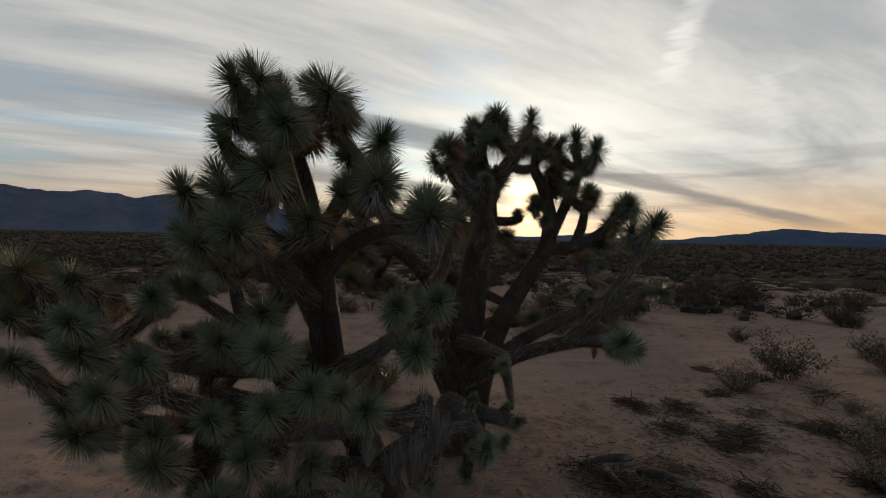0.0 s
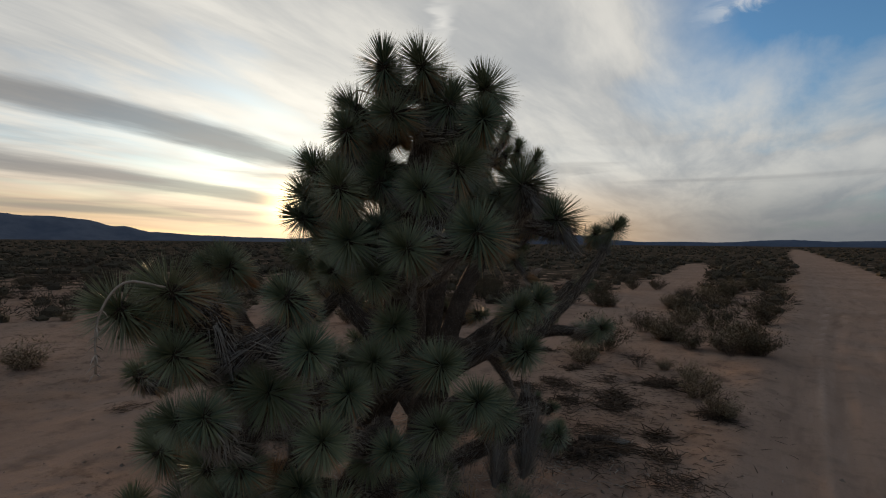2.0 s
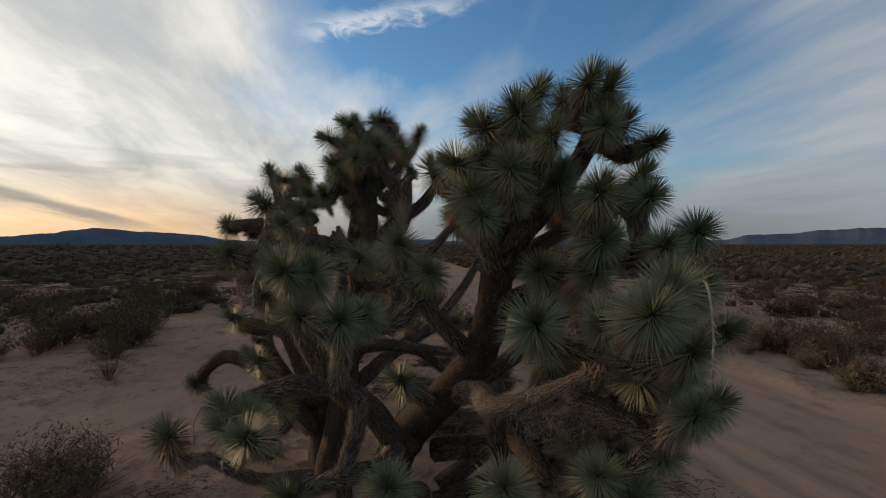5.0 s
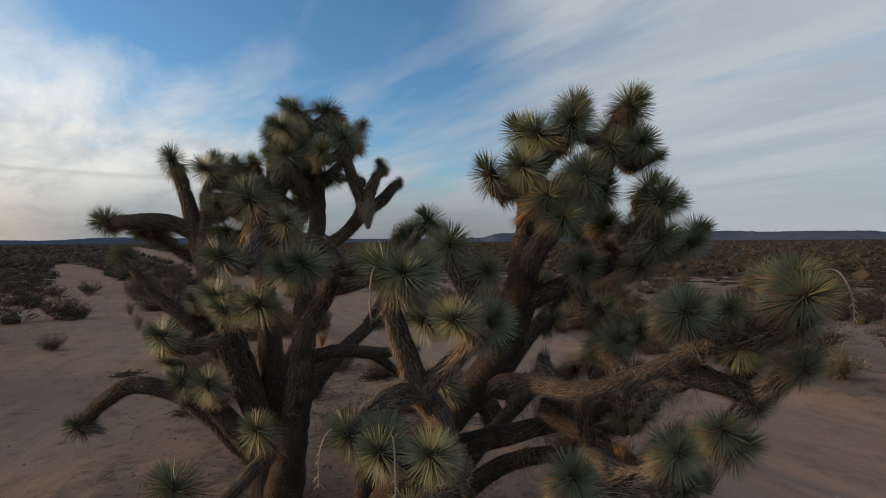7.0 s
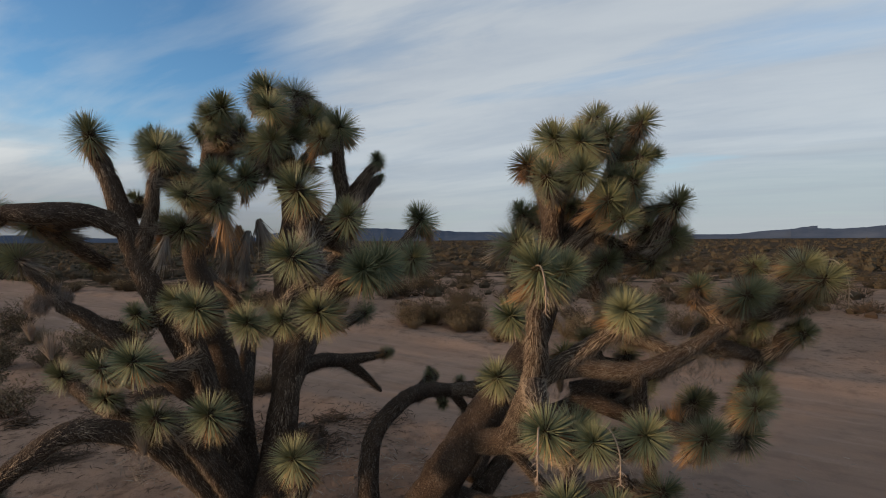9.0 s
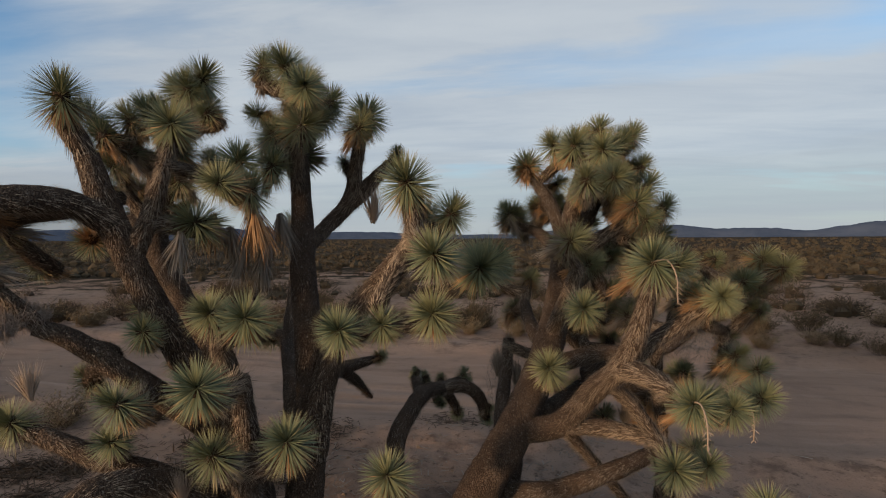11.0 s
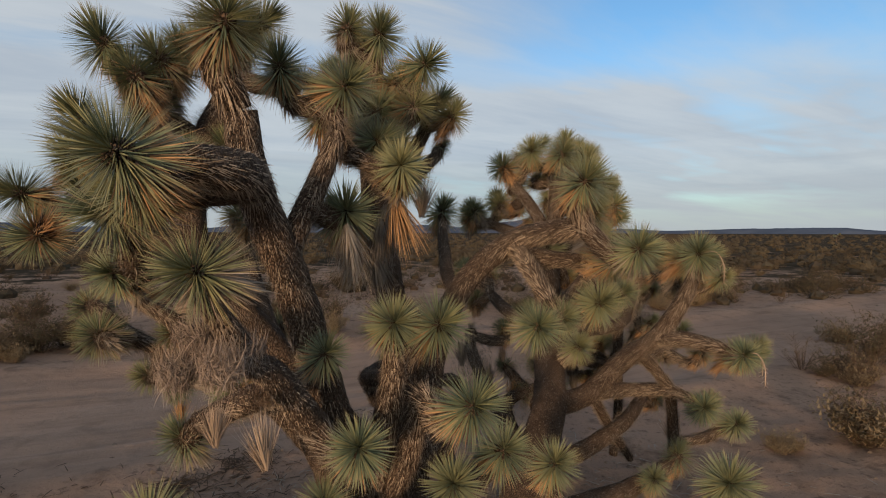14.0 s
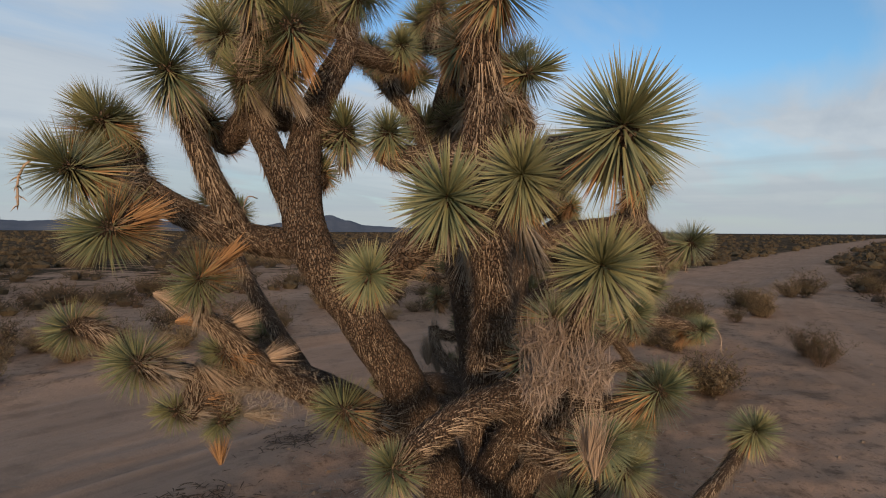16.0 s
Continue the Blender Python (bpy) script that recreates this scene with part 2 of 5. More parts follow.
def leaf_look(young, old, tip, rough=0.5):
    def write(n, s):
        island = n.add("ShaderNodeNewGeometry").outputs["Random Per Island"]
        who = n.add("ShaderNodeObjectInfo").outputs["Random"]
        along = n.add("ShaderNodeSeparateXYZ", {0: n.add("ShaderNodeTexCoord").outputs["UV"]})
        base = n.mix(n.span(island, 0.0, 1.0, kind="LINEAR"), (*young, 1), (*old, 1))
        base = n.mix(n.math("MULTIPLY", n.span(who, 0.35, 1.0, kind="LINEAR"), 0.55), base, (*old, 1))
        base = n.mix(n.span(along.outputs[0], 0.72, 1.0), base, (*tip, 1))
        base = n.mix(n.math("MULTIPLY", n.span(n.math("ADD", along.outputs[1], n.math("MULTIPLY", island, 0.3)), 0.95, 1.22), 0.8), base, (0.30, 0.215, 0.115, 1))
        grain = n.noise(n.add("ShaderNodeTexCoord").outputs["Object"], 60, 3, 0.6)
        base = n.mix(n.span(grain, 0.35, 0.75, 0.0, 0.35), base, tuple(v * 0.45 for v in old) + (1,))
        n.put(s.inputs["Base Color"], base)
        n.put(s.inputs["Roughness"], rough)
        n.put(s.inputs["Specular IOR Level"], 0.22 if rough < 0.7 else 0.03)
    return write


def bark_look(n, s):
    at = n.add("ShaderNodeTexCoord").outputs["Object"]
    plates = n.add("ShaderNodeTexVoronoi", {"Vector": n.add("ShaderNodeMapping", {"Vector": at, "Scale": (1.0, 1.0, 0.55)}).outputs[0], "Scale": 75.0}, feature="DISTANCE_TO_EDGE").outputs[0]
    patch, grit = n.noise(at, 5, 5, 0.65), n.noise(at, 55, 4, 0.6)
    base = n.ramp(patch, [(0.3, (0.065, 0.045, 0.034)), (0.55, (0.12, 0.084, 0.063)), (0.75, (0.19, 0.14, 0.105))])
    base = n.mix(n.span(plates, 0.0, 0.16, 0.35, 1.0), (0.03, 0.023, 0.018, 1), base)
    base = n.mix(n.span(grit, 0.55, 0.75), base, (0.23, 0.20, 0.17, 1))
    n.put(s.inputs["Base Color"], base)
    n.put(s.inputs["Roughness"], 0.92)
    n.put(s.inputs["Specular IOR Level"], 0.15)
    bump(n, s, n.math("ADD", n.span(plates, 0.0, 0.2), n.math("MULTIPLY", grit, 0.6)), 1.0, 0.02)


def rock_look(low, high):
    def write(n, s):
        at = n.add("ShaderNodeNewGeometry").outputs["Position"]
        a, b = n.noise(at, 0.004, 7, 0.65), n.noise(at, 0.02, 5, 0.6)
        n.put(s.inputs["Base Color"], n.mix(n.span(n.math("ADD", n.math("MULTIPLY", a, 0.7), n.math("MULTIPLY", b, 0.3)), 0.35, 0.65), (*low, 1), (*high, 1)))
        n.put(s.inputs["Roughness"], 1.0)
        n.put(s.inputs["Specular IOR Level"], 0.0)
    return write


SAND = material("desert_sand", sand_look)
GREEN = material("yucca_leaf", leaf_look((0.076, 0.113, 0.074), (0.224, 0.222, 0.118), (0.26, 0.222, 0.132), 0.5))
TAN = material("dry_yucca_leaf", leaf_look((0.47, 0.285, 0.15), (0.215, 0.125, 0.07), (0.41, 0.27, 0.16), 0.75))
GREY = material("weathered_yucca_leaf", leaf_look((0.33, 0.285, 0.24), (0.17, 0.14, 0.115), (0.35, 0.305, 0.26), 0.85))
BARK = material("yucca_bark", bark_look)
PALE = material("bleached_yucca_leaf", leaf_look((0.47, 0.37, 0.29), (0.28, 0.215, 0.17), (0.48, 0.39, 0.31), 0.85))
NEST = material("nest_leaf", leaf_look((0.40, 0.325, 0.275), (0.16, 0.125, 0.105), (0.42, 0.35, 0.30), 0.85))
SHAG = material("limb_bristle", leaf_look((0.45, 0.358, 0.272), (0.145, 0.116, 0.094), (0.41, 0.332, 0.258), 0.85))
TWIG = material("shrub_twig", leaf_look((0.120, 0.086, 0.062), (0.072, 0.051, 0.038), (0.135, 0.098, 0.071), 0.9))
OLIVE = material("shrub_leaf", leaf_look((0.085, 0.078, 0.045), (0.095, 0.070, 0.044), (0.105, 0.09, 0.052), 0.85))
STRAW = material("dry_grass", leaf_look((0.23, 0.178, 0.112), (0.165, 0.124, 0.080), (0.26, 0.205, 0.138), 0.85))
# distance haze is put into the blue base colours of both mountain rocks
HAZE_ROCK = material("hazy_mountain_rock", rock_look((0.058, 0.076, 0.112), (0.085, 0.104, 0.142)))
FAR_HAZE_ROCK = material("haze_tinted_mountain_rock", rock_look((0.072, 0.086, 0.115), (0.115, 0.126, 0.155)))
STONE = material("desert_stone", rock_look((0.12, 0.09, 0.07), (0.24, 0.18, 0.14)))


# ------------------------------------------------------------ mesh helpers
class Blades:
    """Collects slim tapered blades into one mesh; u of the uv runs from foot to tip."""

    def __init__(self):
        self.verts, self.faces, self.u, self.v = [], [], [], []

    def blade(self, foot, way, length, width, bend=0.0, across=None, steps=2, thick=0.35, age=0.0):
        way = Vector(way).normalized()
        side = way.cross(across or Vector((0, 0, 1)))
        if side.length < 1e-3:
            side = way.cross(Vector((1, 0, 0)))
        side.normalize()
        over = side.cross(way)
        rows = []
        for k in range(steps):
            s = k / steps
            w = width * (0.75 + 0.9 * s * (1 - s)) * (1 - s ** 2.2)
            c = Vector(foot) + way * (length * s) + Vector((0, 0, -bend * length * s * s))
            at = len(self.verts)
            self.verts += [c - side * w + over * (w * thick), c + side * w + over * (w * thick), c - over * (w * thick)]
            self.u += [s] * 3
            self.v += [age] * 3
            rows.append((at, at + 1, at + 2))
        tip = len(self.verts)
        self.verts.append(Vector(foot) + way * length + Vector((0, 0, -bend * length)))
        self.u.append(1.0)
        self.v.append(age)
        for a, b in zip(rows, rows[1:]):
            for i in range(3):
                j = (i + 1) % 3
                self.faces.append((a[i], a[j], b[j], b[i]))
        for i in range(3):
            self.faces.append((rows[-1][i], rows[-1][(i + 1) % 3], tip))

    def mesh(self, name, mat):
        me = bpy.data.meshes.new(name)
        me.from_pydata([tuple(v) for v in self.verts], [], self.faces)
        uv = me.uv_layers.new(name="along")
        loops = np.empty(len(me.loops), dtype=np.int32)
        me.loops.foreach_get("vertex_index", loops)
        flat = np.zeros((len(loops), 2), dtype=np.float32)
        flat[:, 0] = np.array(self.u, dtype=np.float32)[loops]
        flat[:, 1] = np.array(self.v, dtype=np.float32)[loops]
        uv.data.foreach_set("uv", flat.ravel())
        me.materials.append(mat)
        me.update()
        return me


def smooth_line(points, step=0.06):
    """A soft curve through points (x, y, z, r)."""
    p = [Vector(q) for q in points]
    if len(p) == 2:
        p.insert(1, (p[0] + p[1]) / 2)
    p = [p[0] * 2 - p[1]] + p + [p[-1] * 2 - p[-2]]
    out = []
    for a, b, c, d in zip(p, p[1:], p[2:], p[3:]):
        count = max(2, int((c - b).length / step))
        for k in range(count):
            t = k / count
            out.append(0.5 * ((2 * b) + (c - a) * t + (2 * a - 5 * b + 4 * c - d) * t * t + (3 * b - a - 3 * c + d) * t ** 3))
    out.append(p[-2])
    return out


def tube_mesh(name, line, mat, sides=11, rough=0.14, cap=True):
    verts, faces = [], []
    side = None
    for k, q in enumerate(line):
        c, r = Vector(q[:3]), max(q[3], 0.004)
        ahead = Vector((line[min(k + 1, len(line) - 1)] - line[max(k - 1, 0)])[:3]).normalized()
        side = (side - ahead * side.dot(ahead)) if side else ahead.orthogonal()
        side.normalize()
        other = ahead.cross(side)
        for i in range(sides):
            a = 2 * math.pi * i / sides
            d = side * math.cos(a) + other * math.sin(a)
            w = noise.noise((c + d * r) * 7) * 0.6 + noise.noise((c + d * r) * 19 + Vector((7, 1, 3))) * 0.6
            verts.append(c + d * r * (1 + rough * w))
    for k in range(len(line) - 1):
        for i in range(sides):
            j = (i + 1) % sides
            faces.append((k * sides + i, k * sides + j, (k + 1) * sides + j, (k + 1) * sides + i))
    if cap:
        faces.append(tuple(reversed(range(sides))))
        faces.append(tuple((len(line) - 1) * sides + i for i in range(sides)))
    me = bpy.data.meshes.new(name)
    me.from_pydata([tuple(v) for v in verts], [], faces)
    me.polygons.foreach_set("use_smooth", [True] * len(me.polygons))
    me.materials.append(mat)
    return me


def part(name, me, parent, label="", m=None):
    ob = new(name, me)
    ob.parent = parent
    if m is not None:
        ob.matrix_basis = m
    return tagged(ob, label) if label else ob


# ------------------------------------------------------------ ground
ROAD = [(-420, -262), (-110, -75), (-52, -38.2), (-24, -20.2), (-10, -11.2), (-3.4, -7.3), (5.7, -2.2), (14, 2.0), (24, 6.6), (54, 22.6), (120, 59), (420, 224)]
TRACK = [(62, 43), (33, 23.2), (16, 12.6), (8, 7.6), (2.5, 6.1), (-2.5, 5.4), (-6.0, 2.4), (-9.5, -3.0), (-16, -9.5), (-40, -27)]


def along(line, x, y):
    """Distance from a line on the plan, signed to its left."""
    best = (1e9, 0.0)
    for (ax, ay), (bx, by) in zip(line, line[1:]):
        dx, dy = bx - ax, by - ay
        t = min(1.0, max(0.0, ((x - ax) * dx + (y - ay) * dy) / (dx * dx + dy * dy)))
        px, py = x - ax - dx * t, y - ay - dy * t
        d = math.hypot(px, py)
        if d < best[0]:
            best = (d, math.copysign(d, dx * py - dy * px))
    return best[1]


def step(a, b, v):
    t = min(1.0, max(0.0, (v - a) / (b - a)))
    return t * t * (3 - 2 * t)


def wheel_marks(lane, x, y):
    """How deep in a wheel rut, and how high on the loose sand pushed up beside it, a spot of the road lies."""
    hollow = crest = 0.0
    for rut, worn in ((-0.95, 0.25), (0.75, 0.3), (1.45, 0.9 * step(-1, 4, x))):
        worn *= 0.55 + 0.9 * noise.noise(Vector((x * 0.2, y * 0.2, 30 + rut)))
        off = lane - rut - 0.14 * noise.noise(Vector((x * 0.12, y * 0.12, 20 + rut)))
        hollow += worn * math.exp(-(off / 0.13) ** 2)
        crest += worn * (math.exp(-((off - 0.24) / 0.075) ** 2) + 0.45 * math.exp(-((off + 0.26) / 0.10) ** 2))
    return hollow, crest


def ground_height(x, y):
    r = math.hypot(x, y)
    lane, path = along(ROAD, x, y), abs(along(TRACK, x, y))
    wild = step(2.0, 3.2, abs(lane)) * step(0.8, 1.8, path)
    z = 0.10 * noise.noise(Vector((x * 0.22, y * 0.22, 3))) + 0.035 * noise.noise(Vector((x * 1.1, y * 1.1, 9))) * (0.3 + 0.7 * wild)
    z += 0.032 * noise.noise(Vector((x * 3.1, y * 3.1, 5))) * wild
    z += 0.10 * math.exp(-((abs(lane) - 2.75) / 0.45) ** 2) * (0.6 + 0.6 * noise.noise(Vector((x * 0.5, y * 0.5, 1))))
    z -= 0.06 * (1 - step(1.9, 2.6, abs(lane)))
    hollow, crest = wheel_marks(lane, x, y)
    z += 0.06 * crest - 0.06 * hollow
    z -= 0.02 * math.exp(-((path - 0.7) / 0.18) ** 2)
    return z * (1 - step(60, 140, r))


def build_ground():
    verts, faces = [(0, 0, ground_height(0, 0))], []
    sides, r, ring = 540, 0.12, []
    while r < 4200:
        ring.append(r)
        r *= 1.014 if r < 30 else 1.06
        r += 0.02
    for r in ring:
        for i in range(sides):
            a = 2 * math.pi * i / sides
            x, y = r * math.cos(a), r * math.sin(a)
            verts.append((x, y, ground_height(x, y) if r < 150 else 0.0))
    for i in range(sides):
        faces.append((0, 1 + i, 1 + (i + 1) % sides))
    for k in range(len(ring) - 1):
        a, b = 1 + k * sides, 1 + (k + 1) * sides
        for i in range(sides):
            j = (i + 1) % sides
            faces.append((a + i, b + i, b + j, a + j))
    me = bpy.data.meshes.new("ground")
    me.from_pydata(verts, [], faces)
    lanes, wild, sides_, crests = [], [], [], []
    for x, y, z in verts:
        r = math.hypot(x, y)
        lane, path = along(ROAD, x, y), abs(along(TRACK, x, y))
        hollow, crest = wheel_marks(lane, x, y)
        crests.append(crest - 0.6 * hollow)
        lane = abs(lane)
        sides_.append(lane if lane < path else path)
        lanes.append(max(1 - step(1.9, 3.0, lane), 0.7 - 0.7 * step(0.6, 2.0, path)))
        wild.append(step(18, 48, r) * step(2.8, 4.5, lane) * step(1.2, 2.6, path))
    for key, values in (("packed", lanes), ("growth", wild), ("lane", sides_), ("crest", crests)):
        me.attributes.new(key, "FLOAT", "POINT").data.foreach_set("value", values)
    me.polygons.foreach_set("use_smooth", [True] * len(me.polygons))
    me.materials.append(SAND)
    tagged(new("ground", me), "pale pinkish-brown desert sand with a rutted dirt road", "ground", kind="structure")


build_ground()


# ------------------------------------------------------------ mountains on the horizon
def build_range(label, ridge, far=3300, rock=None):
    """ridge: pairs of heading and height, in degrees."""
    a0, a1 = ridge[0][0], ridge[-1][0]
    count = int((a1 - a0) * 9)
    verts, faces, rows = [], [], 7
    for i in range(count + 1):
        a = a0 + (a1 - a0) * i / count
        for (p, e), (q, f) in zip(ridge, ridge[1:]):
            if p <= a <= q:
                t = (a - p) / (q - p)
                t = t * t * (3 - 2 * t)
                e = e + (f - e) * t
                break
        base = far * math.tan(radians(e))
        top = base * (1 + 0.07 * noise.fractal(Vector((a * 0.32, 3, 0)), 1.1, 2.0, 3)) + (2.5 * noise.noise(Vector((a * 1.7, 0, 1))) + 2.0 * noise.fractal(Vector((a * 2.3, 4, 1)), 1.0, 2.0, 3)) * min(1, e)
        top = max(top, 1.0)
        for k in range(rows):
            s = k / (rows - 1)
            up = math.sin(s * math.pi / 2) ** 1.3
            d = far - (1 - s) * (2.6 * base + 60) + 30 * noise.noise(Vector((a * 0.35, s * 2, 2))) * (1 - s)
            verts.append((d * math.sin(radians(a)), d * math.cos(radians(a)), top * up - (2 if k == 0 else 0)))
    for i in range(count):
        for k in range(rows - 1):
            a = i * rows + k
            faces.append((a, a + rows, a + rows + 1, a + 1))
    me = bpy.data.meshes.new("mountain_range")
    me.from_pydata(verts, [], faces)
    me.polygons.foreach_set("use_smooth", [True] * len(me.polygons))
    me.materials.append(rock or FAR_HAZE_ROCK)
    tagged(new("mountain_range", me), label, "mountain", group="mountains on the horizon", kind="structure")


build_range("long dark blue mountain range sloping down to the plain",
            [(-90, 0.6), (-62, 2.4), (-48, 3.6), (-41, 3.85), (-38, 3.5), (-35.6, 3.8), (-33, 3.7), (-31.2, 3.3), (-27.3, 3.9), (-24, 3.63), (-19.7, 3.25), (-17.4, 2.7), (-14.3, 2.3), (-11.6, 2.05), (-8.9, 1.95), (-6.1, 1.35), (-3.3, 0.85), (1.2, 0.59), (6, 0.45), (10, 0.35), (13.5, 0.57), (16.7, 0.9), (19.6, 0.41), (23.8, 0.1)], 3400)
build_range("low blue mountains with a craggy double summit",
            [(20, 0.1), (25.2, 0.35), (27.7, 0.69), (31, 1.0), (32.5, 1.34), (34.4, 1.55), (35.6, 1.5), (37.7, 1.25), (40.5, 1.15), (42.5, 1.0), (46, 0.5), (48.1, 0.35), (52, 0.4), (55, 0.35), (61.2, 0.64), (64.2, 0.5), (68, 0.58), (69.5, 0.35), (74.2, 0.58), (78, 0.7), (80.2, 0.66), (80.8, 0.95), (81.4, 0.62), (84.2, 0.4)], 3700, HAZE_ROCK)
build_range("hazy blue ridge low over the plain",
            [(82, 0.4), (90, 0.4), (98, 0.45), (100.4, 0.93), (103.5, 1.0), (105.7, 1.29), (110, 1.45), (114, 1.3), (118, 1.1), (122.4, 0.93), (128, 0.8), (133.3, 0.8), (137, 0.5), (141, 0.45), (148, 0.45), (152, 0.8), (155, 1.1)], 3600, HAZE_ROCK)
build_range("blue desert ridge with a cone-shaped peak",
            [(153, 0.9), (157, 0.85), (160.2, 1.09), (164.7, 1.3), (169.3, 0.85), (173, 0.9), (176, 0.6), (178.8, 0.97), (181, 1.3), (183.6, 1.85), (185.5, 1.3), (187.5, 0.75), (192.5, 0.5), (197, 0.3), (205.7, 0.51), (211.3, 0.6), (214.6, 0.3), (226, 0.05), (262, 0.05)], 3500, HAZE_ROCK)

# ------------------------------------------------------------ the two joshua trees
LIFT = 0.75      # heights of the trees' limbs are given from a level 0.75 m over the ground
rnd = random.Random(11)


def rosette_mesh(seed, count, tight):
    """A head of stiff leaves round the +z axis, 1 unit from heart to tip."""
    r, b = random.Random(seed), Blades()
    for i in range(count):
        s = (i + 0.5) / count
        polar = radians(8 + (146 - tight) * s ** 0.86 + r.uniform(-7, 7))
        turn = i * 2.39996 + r.uniform(-0.25, 0.25)
        way = Vector((math.sin(polar) * math.cos(turn), math.sin(polar) * math.sin(turn), math.cos(polar)))
        foot = Vector((way.x * 0.10, way.y * 0.10, 0.05 - 0.42 * s + 0.02))
        length = (0.78 + 0.2 * s) * r.uniform(0.86, 1.06)
        b.blade(foot, way, length * 0.93, r.uniform(0.0130, 0.0195), bend=r.uniform(-0.02, 0.06) + 0.10 * max(0, s - 0.7), across=Vector((0, 0, 1)) if polar > 0.4 else Vector((1, 0, 0)), steps=2, age=s)
    return b.mesh("leaf_rosette", GREEN)


def skirt_mesh(seed, count, mat, reach):
    """Dead leaves folded back along the stem below a head, on the -z side."""
    r, b = random.Random(seed), Blades()
    for i in range(count):
        s = (i + 0.5) / count
        turn = i * 2.39996 + r.uniform(-0.4, 0.4)
        fan = s < 0.55
        open_ = radians(r.uniform(6, 30) + 52 * (1 - s / 0.55) ** 2) if fan else radians(r.uniform(4, 24))
        way = Vector((math.sin(open_) * math.cos(turn), math.sin(open_) * math.sin(turn), -math.cos(open_)))
        foot = Vector((0.09 * math.cos(turn), 0.09 * math.sin(turn), -0.24 - (0.12 * r.random() if fan else reach * (s - 0.45) * 1.7)))
        long = r.uniform(0.55, 0.92) if fan else r.uniform(0.30, 0.6)
        b.blade(foot, way, long, r.uniform(0.012, 0.0185), bend=r.uniform(-0.06, 0.12), across=Vector((math.cos(turn), math.sin(turn), 0.3)), steps=2)
    return b.mesh("dead_leaf_skirt", mat)


ROSETTES = [rosette_mesh(40 + k, 350 + 25 * (k % 3), 6 * (k % 4)) for k in range(8)]
SKIRTS = [skirt_mesh(80 + k, 270, TAN, 0.75 + 0.15 * (k % 3)) for k in range(4)] + [skirt_mesh(90 + k, 250, GREY, 0.9) for k in range(2)]


def dead_head_mesh(seed, mat):
    """A shut dead head: leaves folded back close along the axis, on the -z side."""
    r, b = random.Random(seed), Blades()
    for i in range(150):
        turn, open_ = i * 2.39996, radians(3 + 30 * r.random() ** 1.4)
        way = Vector((math.sin(open_) * math.cos(turn), math.sin(open_) * math.sin(turn), -math.cos(open_)))
        foot = Vector((0.09 * math.cos(turn) * r.random(), 0.09 * math.sin(turn) * r.random(), -0.25 * r.random()))
        b.blade(foot, way, r.uniform(0.5, 1.15), r.uniform(0.010, 0.017), bend=r.uniform(-0.10, 0.14), across=Vector((math.cos(turn), math.sin(turn), 0.3)), steps=2)
    return b.mesh("dead_leaf_head", mat)


DEAD_HEADS = [dead_head_mesh(101, PALE), dead_head_mesh(102, TAN), dead_head_mesh(103, GREY)]


def axis_pose(at, axis, spin, size):
    z = Vector(axis).normalized()
    x = z.orthogonal().normalized()
    y = z.cross(x)
    m = Matrix((x, y, z)).transposed().to_4x4()
    return Matrix.Translation(at) @ m @ Matrix.Rotation(spin, 4, "Z") @ Matrix.Diagonal((size, size, size, 1))


def shag_mesh(line, per_metre, mat, seed, short=0.05, long=0.13):
    """Dead leaves clinging to a limb, pointing back down it."""
    r, b = random.Random(seed), Blades()
    for p, q in zip(line, line[1:]):
        d = Vector((q - p)[:3])
        count = d.length * per_metre
        count = int(count) + (r.random() < count % 1)
        for _ in range(count):
            t = r.random()
            c, rad = Vector(p[:3]) + d * t, p[3] + (q[3] - p[3]) * t
            ahead = d.normalized()
            out = ahead.orthogonal()
            out.rotate(Matrix.Rotation(r.uniform(0, 6.283), 3, ahead))
            out.normalize()
            way = -ahead + out * r.uniform(0.1, 0.85) + Vector((0, 0, -0.2))
            b.blade(c + out * rad * 0.85, way, r.uniform(short, long), r.uniform(0.0020, 0.0046), bend=r.uniform(-0.05, 0.15), across=out, steps=1)
    return b.mesh("dead_leaf_shag", mat) if b.verts else None


GROWN = {}


